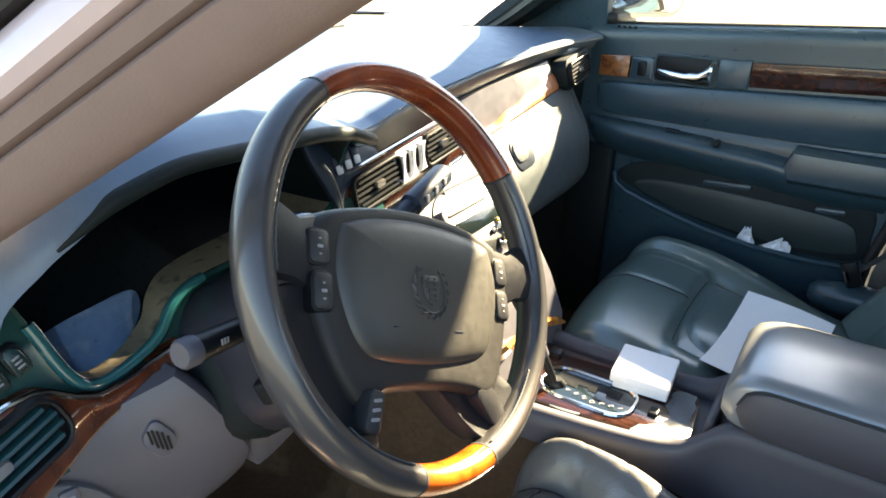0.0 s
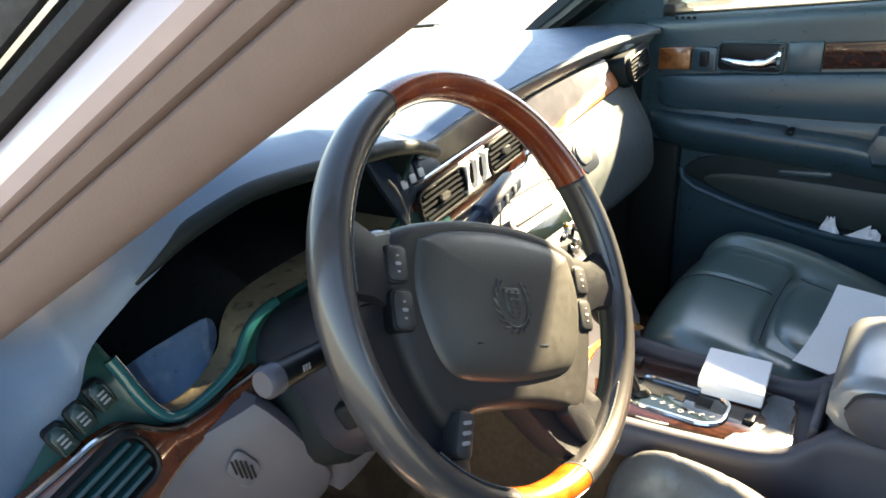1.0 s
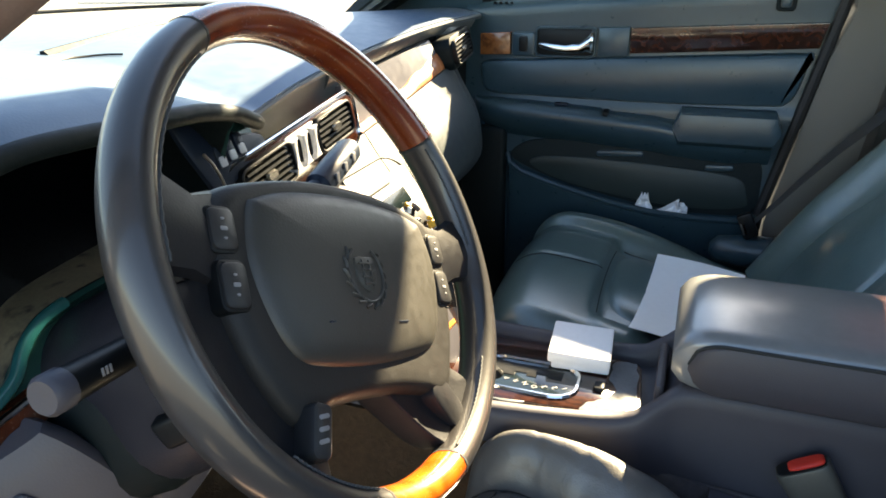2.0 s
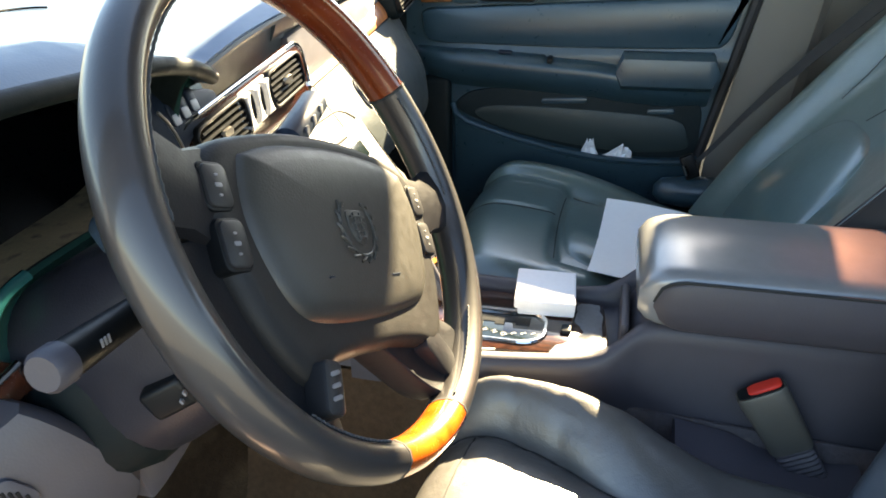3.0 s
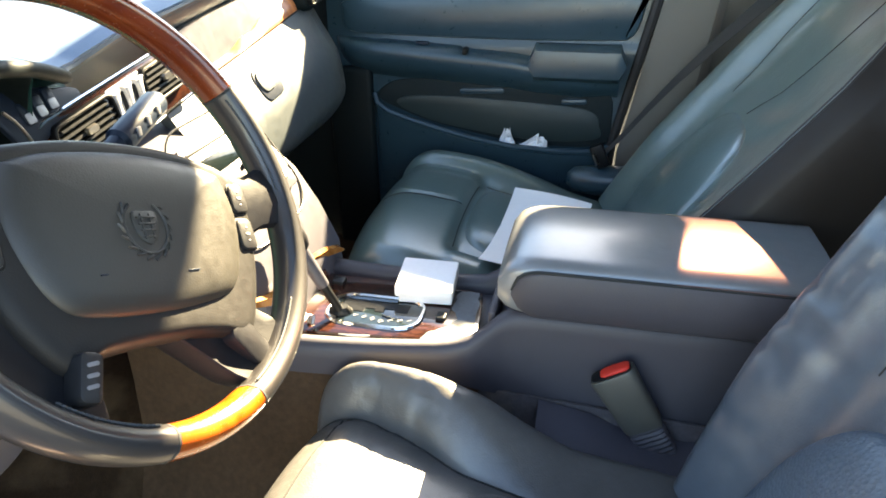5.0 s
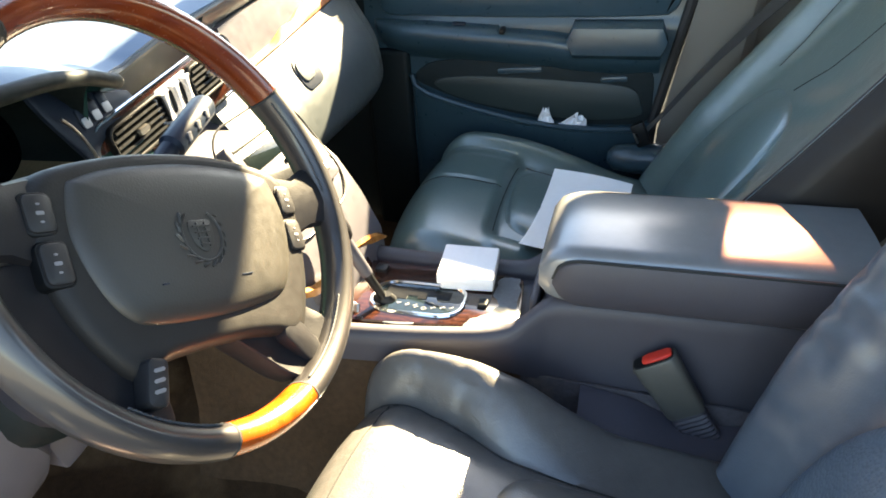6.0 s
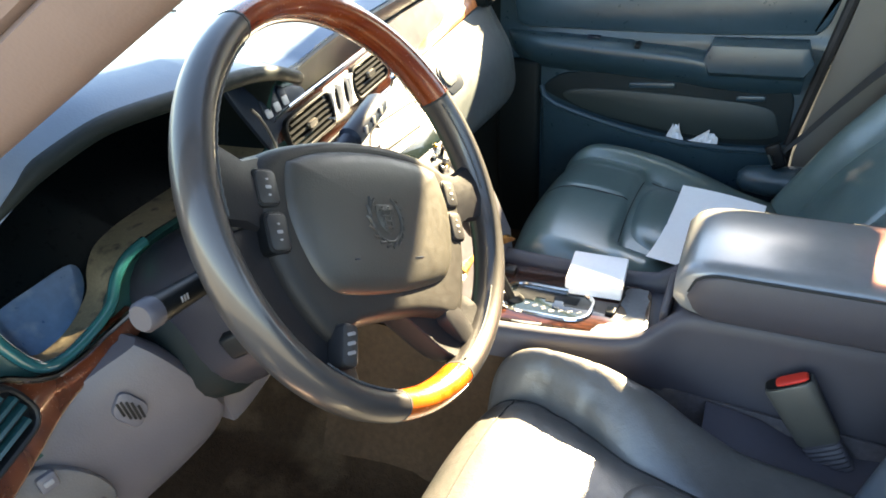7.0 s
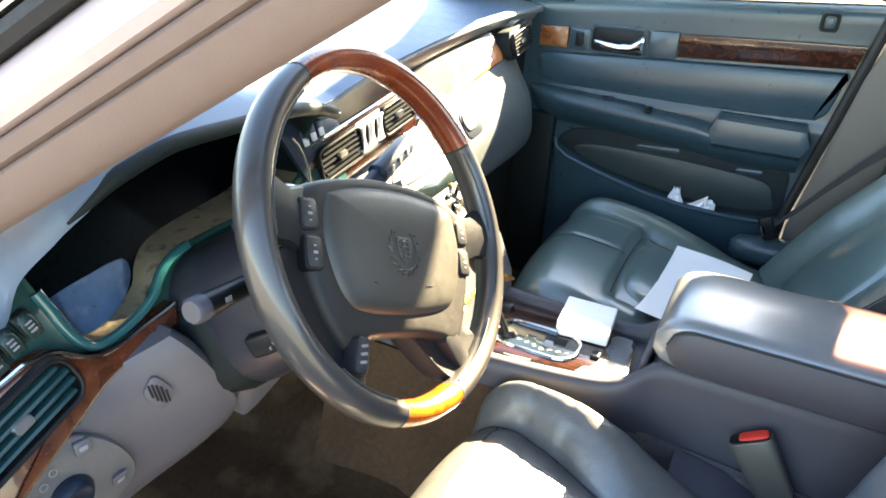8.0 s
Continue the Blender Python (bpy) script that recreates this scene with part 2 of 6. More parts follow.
def part(name, geo, mat, parent=None, label="", angle=38, thick=None):
    me = bpy.data.meshes.new(name)
    if isinstance(geo, tuple):
        me.from_pydata([tuple(v) for v in geo[0]], [], geo[1])
        bm = bmesh.new()
        bm.from_mesh(me)
    else:
        bm = geo
    bmesh.ops.recalc_face_normals(bm, faces=bm.faces)
    bm.to_mesh(me)
    bm.free()
    me.materials.append(mat)
    for p in me.polygons:
        p.use_smooth = True
    me.set_sharp_from_angle(angle=radians(angle))
    ob = new(name, me)
    if parent is not None:
        ob.parent = parent
        if parent.parent is None:
            ob.matrix_parent_inverse = Matrix.Translation(-parent.location)
    if label:
        ob["label"] = label
    return ob


def lettering(text, size, place, across, up, mat, parent):
    """One line of lettering as a mesh, lying flat on a surface."""
    cu = bpy.data.curves.new("letter", "FONT")
    cu.body, cu.size, cu.extrude, cu.align_x, cu.align_y = text, size, 0.0002, "CENTER", "CENTER"
    tmp = bpy.data.objects.new("letter", cu)
    me = bpy.data.meshes.new_from_object(tmp)
    bpy.data.objects.remove(tmp)
    out = across.cross(up).normalized()
    V = [place + across * v.co.x + up * v.co.y + out * v.co.z for v in me.vertices]
    F = [tuple(p.vertices) for p in me.polygons]
    bpy.data.meshes.remove(me)
    return part("letter", (V, F), mat, parent)


def moved(geo, m):
    return [m @ Vector(v) for v in geo[0]], geo[1]


def loft(rings, closed=True, caps=True):
    n = len(rings[0])
    V = [Vector(p) for r in rings for p in r]
    F = []
    for i in range(len(rings) - 1):
        for j in range(n if closed else n - 1):
            k = (j + 1) % n
            F.append((i * n + j, i * n + k, (i + 1) * n + k, (i + 1) * n + j))
    if caps and closed:
        F.append(tuple(range(n - 1, -1, -1)))
        F.append(tuple((len(rings) - 1) * n + j for j in range(n)))
    return V, F


def tube(path, r, seg=8, closed=False, flat=1.0):
    P = [Vector(p) for p in path]
    n = len(P)
    rings, side = [], None
    for i in range(n):
        a = P[(i - 1) % n] if (closed or i > 0) else P[i]
        b = P[(i + 1) % n] if (closed or i < n - 1) else P[i]
        d = (b - a).normalized()
        if side is None:
            side = d.orthogonal().normalized()
        side = (side - d * side.dot(d)).normalized()
        up = d.cross(side)
        rr = r(i / max(1, n - 1)) if callable(r) else r
        rings.append([P[i] + side * math.cos(t) * rr + up * math.sin(t) * rr * flat
                      for t in [2 * math.pi * k / seg for k in range(seg)]])
    if closed:
        V, F = loft(rings, caps=False)
        m = len(rings) - 1
        # the last ring joins the first with the least twist
        best = min(range(seg), key=lambda s: (rings[m][0] - rings[0][s]).length)
        for j in range(seg):
            k = (j + 1) % seg
            F.append((m * seg + j, m * seg + k, (k + best) % seg, (j + best) % seg))
        return V, F
    return loft(rings)


def box(cx, cy, cz, sx, sy, sz, b=0.003, seg=2, m=None):
    bm = bmesh.new()
    bmesh.ops.create_cube(bm, size=1.0, matrix=Matrix.Diagonal((sx, sy, sz, 1)))
    b = min(b, 0.49 * min(sx, sy, sz))
    if b > 0:
        bmesh.ops.bevel(bm, geom=list(bm.edges), offset=b, segments=seg, affect="EDGES", profile=0.5)
    T = Matrix.Translation((cx, cy, cz))
    if m is not None:
        T = T @ m
    bm.verts.ensure_lookup_table()
    V = [T @ v.co for v in bm.verts]
    F = [tuple(v.index for v in f.verts) for f in bm.faces]
    bm.free()
    return V, F


def turn(rx=0, ry=0, rz=0):
    return pose(0, 0, 0, rx, ry, rz)


def rrect(w, h, r, n=4):
    out = []
    for cx, cy, a0 in ((w / 2 - r, h / 2 - r, 0), (-w / 2 + r, h / 2 - r, 90), (-w / 2 + r, -h / 2 + r, 180), (w / 2 - r, -h / 2 + r, 270)):
        for k in range(n + 1):
            a = radians(a0 + 90 * k / n)
            out.append((cx + r * math.cos(a), cy + r * math.sin(a)))
    return out


def rounded(poly, per=4):
    """A closed smooth outline through the given corners."""
    n, out = len(poly), []
    P = [Vector((*p, 0)) if len(p) == 2 else Vector(p) for p in poly]
    for i in range(n):
        a, b, c, d = P[i - 1], P[i], P[(i + 1) % n], P[(i + 2) % n]
        for k in range(per):
            t = k / per
            v = 0.5 * ((2 * b) + (c - a) * t + (2 * a - 5 * b + 4 * c - d) * t * t + (3 * b - a - 3 * c + d) * t ** 3)
            out.append((v.x, v.y) if len(poly[0]) == 2 else v)
    return out


def inset(poly, d):
    """The outline moved inwards by d."""
    n, out = len(poly), []
    area = sum(poly[i - 1][0] * poly[i][1] - poly[i][0] * poly[i - 1][1] for i in range(n))
    s = 1 if area > 0 else -1
    for i in range(n):
        a, b, c = Vector(poly[i - 1]), Vector(poly[i]), Vector(poly[(i + 1) % n])
        t = (c - a)
        if t.length < 1e-9:
            out.append(tuple(b))
            continue
        t.normalize()
        out.append((b.x - t.y * s * d, b.y + t.x * s * d))
    return out


def slab(poly, depth, fn, b=0.003, back=0.0):
    """A plate with the outline poly and rounded front edges; fn maps (p, q, height) to the world."""
    steps = [(0, back), (0, depth - b), (b * 0.3, depth - b * 0.3), (b, depth)]
    return loft([[fn(p, q, h) for p, q in inset(poly, i)] for i, h in steps])


def ring_slab(outer, inner, h0, h1, fn, b=0.002):
    """A frame between two outlines with as many points, of height h1 over a base h0."""
    rings = [[fn(p, q, h0) for p, q in outer], [fn(p, q, h1 - b) for p, q in outer], [fn(p, q, h1) for p, q in inset(outer, b)],
             [fn(p, q, h1) for p, q in inset(inner, -b)], [fn(p, q, h1 - b) for p, q in inner], [fn(p, q, h0) for p, q in inner]]
    rings.append(rings[0])
    return loft(rings, caps=False)


def interp(x, table):
    """Smooth value at x from a table of (x, value) in rising order, with no overshoot."""
    if x <= table[0][0]:
        return table[0][1]
    if x >= table[-1][0]:
        return table[-1][1]
    n = len(table)
    d = [(table[i + 1][1] - table[i][1]) / (table[i + 1][0] - table[i][0]) for i in range(n - 1)]

    def slope(i):
        if i == 0:
            return d[0]
        if i == n - 1:
            return d[-1]
        return 0.0 if d[i - 1] * d[i] <= 0 else 2 * d[i - 1] * d[i] / (d[i - 1] + d[i])

    i = max(k for k in range(n - 1) if table[k][0] <= x)
    h = table[i + 1][0] - table[i][0]
    t = (x - table[i][0]) / h
    return ((1 + 2 * t) * (1 - t) ** 2 * table[i][1] + t * (1 - t) ** 2 * h * slope(i)
            + t * t * (3 - 2 * t) * table[i + 1][1] + t * t * (t - 1) * h * slope(i + 1))


def sheet(f, nu, nv, thick=0.004, away=(0, 0, -1)):
    """A skin f(u, v), u and v in 0..1, with a thickness."""
    off = Vector(away) * thick
    top = [[Vector(f(i / nu, j / nv)) for i in range(nu + 1)] for j in range(nv + 1)]
    V = [p for r in top for p in r] + [p + off for r in top for p in r]
    w, F = nu + 1, []
    base = w * (nv + 1)
    for j in range(nv):
        for i in range(nu):
            a = j * w + i
            F.append((a, a + 1, a + 1 + w, a + w))
            F.append((base + a + w, base + a + 1 + w, base + a + 1, base + a))
    edge = [j for j in range(w)] + [j * w + nu for j in range(1, nv + 1)] + [nv * w + i for i in range(nu - 1, -1, -1)] + [j * w for j in range(nv - 1, 0, -1)]
    for k in range(len(edge)):
        a, b = edge[k], edge[(k + 1) % len(edge)]
        F.append((b, a, a + base, b + base))
    return V, F


def hump(t):
    return max(0.0, 1 - t * t)


# ---- the setting ----
def setting(name, geo, mat, label, category=""):
    return tagged(part(name, geo, mat), label, category, "", "structure")


setting("ground", ([(-300, -300, 0), (300, -300, 0), (300, 300, 0), (-300, 300, 0)], [(0, 1, 2, 3)]), CONCRETE,
        "grey sunlit concrete ground outside the car")


def floor_shape(u, v):
    x, y = -0.78 + 1.54 * u, -1.6 + 2.42 * v
    z = 0.30 + 0.012 * noise.noise((x * 6, y * 6, 0.3)) + 0.12 * max(0.0, (y - 0.45) / 0.37) ** 1.6
    z += 0.10 * hump((x + 0.01) / 0.18) * (1.0 if y > 0.1 else 0.6)
    return x, y, z


setting("floor", sheet(floor_shape, 48, 60, 0.03), CARPET, "worn brown carpet on the car floor")
# roof and the plain shell round the cabin
setting("ceiling", sheet(lambda u, v: (-0.60 + 1.22 * u, -1.62 + interp(u, [(0.0, 1.22), (0.15, 1.40), (0.29, 1.53), (0.43, 1.62), (0.574, 1.655), (0.738, 1.67), (0.869, 1.675), (0.926, 1.665), (0.951, 1.58), (0.975, 1.51), (1.0, 1.47)]) * v, 1.527 + 0.03 * hump(2 * u - 1) - 0.012 * (2 * v - 1) ** 4), 20, 16, 0.02, (0, 0, 1)),
        HEADLINER, "pale cloth headliner under the roof")
setting("wall_front", sheet(lambda u, v: (-0.76 + 1.52 * u, 0.80 + 0.05 * v, 0.28 + 0.70 * v), 4, 4, 0.02, (0, 1, 0)), CARPET,
        "dark carpeted bulkhead at the end of the footwells")
setting("wall_back", sheet(lambda u, v: (-0.76 + 1.52 * u, -1.60, 0.26 + 0.78 * v), 4, 4, 0.03, (0, -1, 0)), LEATHER_SIDE, "dark upholstered rear of the cabin")
setting("wall_right", sheet(lambda u, v: (0.775, -1.60 + 1.06 * u, 0.26 + 0.79 * v), 4, 4, 0.06, (1, 0, 0)), COVER, "grey-beige rear side panel")
setting("wall_left", sheet(lambda u, v: (-0.775, -1.60 + 0.86 * u, 0.26 + 0.77 * v), 4, 4, 0.06, (-1, 0, 0)), DOORVINYL, "dark vinyl rear side panel")
setting("door_sill", box(-0.765, -0.15, 0.30, 0.07, 1.25, 0.10, 0.02, 3), PAINT, "painted door sill of the open doorway")
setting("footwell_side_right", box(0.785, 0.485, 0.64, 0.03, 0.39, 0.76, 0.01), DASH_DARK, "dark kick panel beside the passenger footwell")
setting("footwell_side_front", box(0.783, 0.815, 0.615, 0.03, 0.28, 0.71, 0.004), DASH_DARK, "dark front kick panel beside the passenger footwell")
# Added panel: its black stands for the deep shade before the door.
setting("footwell_shade", box(0.742, 0.250, 0.525, 0.030, 0.115, 0.50, 0.014, 3), DASH_DARK, "added black panel for the deep shade in front of the passenger door")
setting("footwell_side", box(-0.77, 0.56, 0.62, 0.03, 0.40, 0.70, 0.01), TRIM, "grey kick panel beside the footwell")
setting("window_1", sheet(lambda u, v: (0.765 - 0.17 * v, -0.575 - 0.05 * v - 0.95 * u, 1.035 + 0.47 * v), 4, 4, 0.004, (1, 0, 0)), TINT, "tinted rear side window")
# B-pillar on the passenger side
setting("pillar_right", loft([[(0.78 - k, -0.432 - d, z), (0.735 - k, -0.436 - d, z), (0.715 - k, -0.432 - 0.028 * w - d, z), (0.715 - k, -0.432 - 0.083 * w - d, z), (0.735 - k, -0.432 - 0.098 * w - d, z), (0.78 - k, -0.432 - 0.103 * w - d, z)]
                              for z, k, d, w in ((0.28, 0.0, -0.044, 1.6), (0.60, 0.0, -0.040, 1.6), (0.95, 0.005, 0.024, 1.3), (1.04, 0.02, 0.050, 0.9), (1.095, 0.034, 0.045, 0.9), (1.13, 0.042, -0.045, 2.15), (1.25, 0.070, -0.038, 2.15), (1.52, 0.14, 0.0, 2.0))]),
        COVER, "grey plastic cover of the pillar behind the passenger door")
setting("roof_rail", tube([(0.655, 0.13, 1.415), (0.63, 0.0, 1.507), (0.61, -0.20, 1.528), (0.60, -0.6, 1.530), (0.60, -1.6, 1.515)], 0.032, 10), DASH,
        "trim along the roof edge over the passenger door")
setting("roof_header", tube([(-0.56, -0.40, 1.512), (-0.42, -0.24, 1.527), (-0.25, -0.09, 1.537), (-0.08, 0.0, 1.542), (0.1, 0.035, 1.542), (0.3, 0.05, 1.537), (0.46, 0.055, 1.530), (0.53, 0.045, 1.526), (0.56, -0.04, 1.524), (0.59, -0.11, 1.523), (0.61, -0.15, 1.522)], 0.03, 10), PILLAR,
        "trim along the top of the windscreen")


# ---- windscreen pillar by the driver ----
PIL_P, PIL_D = Vector((-0.617, -0.076, 1.155)), Vector((0.234, -0.821, 0.521)).normalized()
PIL_V = Vector((0.24, 0.30, -0.11)).normalized()
PIL_E = PIL_D.cross(PIL_V).normalized()
if PIL_E.z < 0:
    PIL_E = -PIL_E
PIL_F = PIL_E.cross(PIL_D).normalized()
if PIL_F.dot(PIL_V) > 0:
    PIL_F = -PIL_F


def along_pillar(section, s0=-0.52, s1=0.60, n=10):
    """Sweep a section (across, towards the eye) along the pillar."""
    return loft([[PIL_P + PIL_D * (s0 + (s1 - s0) * i / n) + PIL_E * e + PIL_F * f for e, f in section] for i in range(n + 1)])


pillar = thing("windscreen_pillar", (-0.70, 0.20, 0.95), "beige pillar trim with black door seals and thin bright strips", "pillar", "structure")
part("lower_trim", along_pillar([(0.0, -0.010), (0.006, 0.000), (0.018, 0.009), (0.031, 0.015), (0.034, 0.011), (0.034, -0.02), (0.0, -0.02)]), PILLAR, pillar)
part("middle_trim", along_pillar([(0.034, 0.010), (0.037, 0.016), (0.046, 0.020), (0.049, 0.016), (0.049, -0.02), (0.034, -0.02)]), PILLAR, pillar)
part("painted_jamb", along_pillar([(0.050, 0.014), (0.053, 0.021), (0.060, 0.024), (0.070, 0.021), (0.079, 0.012), (0.084, 0.0), (0.084, -0.02), (0.050, -0.02)]), PAINT, pillar, "pale painted door jamb")
part("seal", along_pillar([(0.085, 0.0), (0.087, 0.008), (0.094, 0.011), (0.101, 0.007), (0.102, -0.02), (0.085, -0.02)]), RUBBER, pillar, "black rubber door seal")
part("bright_strip", along_pillar([(0.1025, 0.003), (0.104, 0.008), (0.107, 0.008), (0.108, 0.003), (0.108, -0.02), (0.1025, -0.02)]), SATIN, pillar, "thin bright strip")
part("outer_seal", along_pillar([(0.109, 0.0), (0.111, 0.007), (0.124, 0.009), (0.134, 0.004), (0.136, -0.02), (0.109, -0.02)]), RUBBER, pillar, "black rubber seal")
part("outer_strip", along_pillar([(0.137, 0.0), (0.139, 0.006), (0.147, 0.006), (0.149, 0.0), (0.149, -0.02), (0.137, -0.02)]), SATIN, pillar, "thin bright strip")
part("outer_trim", along_pillar([(0.150, -0.002), (0.156, 0.006), (0.20, 0.004), (0.23, -0.01), (0.23, -0.03), (0.150, -0.03)]), BLACK, pillar, "black outer trim")

# far windscreen pillar and the corner panel behind the mirror
far_pillar = thing("far_pillar", (0.71, 0.45, 1.02), "dark windscreen pillar trim on the passenger side", "pillar", "structure")
part("trim", loft([[Vector(c) + Vector((dx, dy * k, 0)) for dx, dy in ((-0.02, -0.6), (0.012, -1.0), (0.04, -0.7), (0.04, 0.7), (0.0, 1.0), (-0.022, 0.3))]
                   for c, k in (((0.715, 0.585, 1.0), 0.05), ((0.705, 0.484, 1.064), 0.066), ((0.690, 0.318, 1.18), 0.066), ((0.672, 0.205, 1.31), 0.036), ((0.65, 0.115, 1.43), 0.045), ((0.625, 0.03, 1.517), 0.06))]), DASH_DARK, far_pillar)
part("inner_strip", loft([[Vector(c) + Vector(o) for o in ((-0.006, -0.010, 0), (0.004, -0.012, 0), (0.004, 0.012, 0), (-0.006, 0.010, 0))] for c in ((0.692, 0.585, 1.0), (0.681, 0.478, 1.064), (0.665, 0.315, 1.18), (0.648, 0.21, 1.30))]), DASH, far_pillar, "grey strip along the pillar trim")
part("corner_panel", loft([[(0.790, 0.52, 1.03), (0.790, 0.262, 1.03), (0.775, 0.262, 1.14), (0.755, 0.247, 1.205), (0.742, 0.247, 1.25), (0.735, 0.30, 1.25)], [(0.770, 0.51, 1.03), (0.770, 0.267, 1.03), (0.757, 0.266, 1.135), (0.738, 0.251, 1.20), (0.725, 0.251, 1.245), (0.718, 0.295, 1.245)]]),
     DOORVINYL, far_pillar)

# windscreen
def screen(u, v):
    x = -0.70 + 1.40 * u
    k = (2 * u - 1) ** 2
    y0, y1 = 0.90 - 0.52 * k, 0.045 - 0.44 * max(0.0, (-x + 0.05) / 0.75) ** 1.2 - 0.18 * max(0.0, (x - 0.45) / 0.25) ** 1.5
    return x * (1 - 0.14 * v), y0 + (y1 - y0) * v, 1.045 + 0.467 * v + 0.03 * hump(2 * v - 1)


ws = setting("windscreen", sheet(screen, 20, 12, 0.005, (0, 0, 1)), SCREEN, "clear curved windscreen glass")
ws.visible_shadow = False

# wiper lying at the foot of the windscreen, outside
wiper = thing("wiper", (0.20, 0.66, 1.06), "black windscreen wiper resting on the glass", "wiper")
part("blade", tube([Vector(screen(0.48 + 0.34 * k / 12, 0.012)) + Vector((0, 0.004, 0.012)) for k in range(13)], 0.0035, 6), BLACK, wiper)
part("arm", tube([Vector(screen(0.63 + 0.20 * k / 8, 0.020 - 0.02 * k / 8)) + Vector((0, 0.004, 0.020)) for k in range(9)], 0.004, 6, flat=0.6), SATIN, wiper, "grey metal wiper arm")
setting("cowl_seal", tube([(-0.12, 0.600, 1.026), (0.009, 0.644, 1.031), (0.114, 0.678, 1.035), (0.219, 0.71, 1.039), (0.36, 0.735, 1.043)], 0.008, 6, flat=0.6), DASH_DARK, "black rubber seal along the foot of the windscreen")

# door mirror outside the passenger window
mirror = thing("door_mirror", (0.93, 0.26, 1.05), "pale door mirror outside the passenger window", "mirror")
MC = Vector((0.93, 0.265, 1.125))


def mirror_fn(p, q, h):
    return MC + Vector((0.70, -0.714, 0)) * p + Vector((0, 0, 1)) * q + Vector((-0.714, -0.70, 0)) * h


part("housing", slab(rrect(0.225, 0.125, 0.045, 6), 0.07, mirror_fn, 0.012, back=-0.02), PAINT, mirror)
part("mirror_glass", slab(rrect(0.195, 0.10, 0.034, 6), 0.074, mirror_fn, 0.002, back=0.066), MIRRORGLASS, mirror, "mirror glass")
part("arm", box(0.85, 0.27, 1.065, 0.16, 0.06, 0.03, 0.01), BLACK, mirror)


# ---- dashboard ----
dash = thing("dashboard", (0.0, 0.40, 0.62), "dark grey-green dashboard with burl wood trim, air vents and instrument hood", "dashboard")
EDGE_Z = [(-0.748, 0.826), (-0.715, 0.848), (-0.675, 0.880), (-0.652, 0.902), (-0.640, 0.935), (-0.622, 0.968), (-0.60, 0.988), (-0.555, 1.014), (-0.489, 1.026), (-0.402, 1.022), (-0.323, 1.017), (-0.25, 1.003),
          (-0.205, 0.987), (-0.165, 0.973), (-0.135, 0.966), (-0.10, 0.966), (-0.065, 0.972), (0.01, 0.985), (0.146, 0.999), (0.246, 1.008), (0.417, 1.019), (0.605, 1.027), (0.745, 1.030)]
EDGE_Y = [(-0.748, 0.228), (-0.68, 0.243), (-0.65, 0.243), (-0.62, 0.205), (-0.58, 0.19), (-0.50, 0.185), (-0.35, 0.19), (-0.24, 0.208), (-0.19, 0.222), (-0.16, 0.245), (-0.13, 0.283), (-0.08, 0.292), (0.20, 0.294), (0.40, 0.292), (0.60, 0.282), (0.745, 0.262)]


def dash_edge(x):
    return Vector((x, interp(x, EDGE_Y), interp(x, EDGE_Z)))


def dash_top(u, v):
    x = -0.745 + 1.49 * u
    e = dash_edge(x)
    yf, zf = 0.92 - 0.50 * (x / 0.745) ** 2, 1.033
    t = 1 - (1 - v) ** 2.2
    roll = 0.017 * min(1.0, max(0.0, (-0.27 - x) / 0.10)) * (1 - math.exp(-v / 0.045)) * (1 - v)
    return x, e.y + (yf - e.y) * v, e.z + (max(zf, e.z + 0.004) - e.z) * t + 0.008 * hump(2 * v - 1) + roll


part("top_pad", sheet(dash_top, 420, 40, 0.012), DASHTOP, dash, "top pad, its vinyl paler and bluer for the light on it")
# Where the pad curls into the hood, black paints the shade falloff.
part("hood_lip", tube([dash_edge(-0.745 + 1.49 * i / 240) + Vector((0, 0.001, -0.007)) for i in range(22, 98)], lambda t: 0.0085 * min(1.0, 0.2 + t * 8, 0.3 + (1 - t) * 8), 10), DASH_DARK, dash, "rolled edge of the instrument hood, blackened for its shade")
part("lip", tube([dash_edge(-0.745 + 1.49 * i / 240) + Vector((0, 0.002, -0.007)) for i in range(96, 241)], 0.005, 8), DASH, dash)
part("light_sensor_ring", tube([(-0.12 + 0.075 * math.cos(a), 0.50 + 0.06 * math.sin(a), dash_top((-0.12 + 0.075 * math.cos(a) + 0.745) / 1.49, (0.50 + 0.06 * math.sin(a) - 0.285) / 0.62)[2] + 0.001)
                               for a in [radians(30 + 8 * k) for k in range(28)]], 0.0015, 5), BLACK, dash, "thin seam of a round cover")

# opening of the instrument hood
OPEN_Y = [(0.79, 0.218), (0.86, 0.243), (0.93, 0.262), (0.965, 0.240), (1.0, 0.200), (1.03, 0.190)]
OPENING = rounded([(-0.632, 0.945), (-0.597, 0.982), (-0.553, 1.008), (-0.489, 1.018), (-0.402, 1.015), (-0.323, 1.010), (-0.250, 0.994), (-0.222, 0.965), (-0.212, 0.930),
                   (-0.235, 0.895), (-0.300, 0.880), (-0.392, 0.879), (-0.440, 0.878), (-0.475, 0.873), (-0.497, 0.861), (-0.514, 0.844), (-0.545, 0.833), (-0.580, 0.828), (-0.598, 0.836), (-0.609, 0.858), (-0.616, 0.885), (-0.624, 0.912)], 4)
OC = Vector((-0.43, 0.915))


def opening_at(p, shrink, dy):
    q = OC + (Vector(p) - OC) * shrink
    return Vector((q.x, interp(p[1], OPEN_Y) + dy, q.y))


STEPS = ((1.0, 0.0), (0.985, 0.012), (0.965, 0.05), (0.945, 0.10), (0.93, 0.19))
LOW0 = next(k for k, p in enumerate(OPENING) if p[0] > -0.24 and p[1] < 0.90)
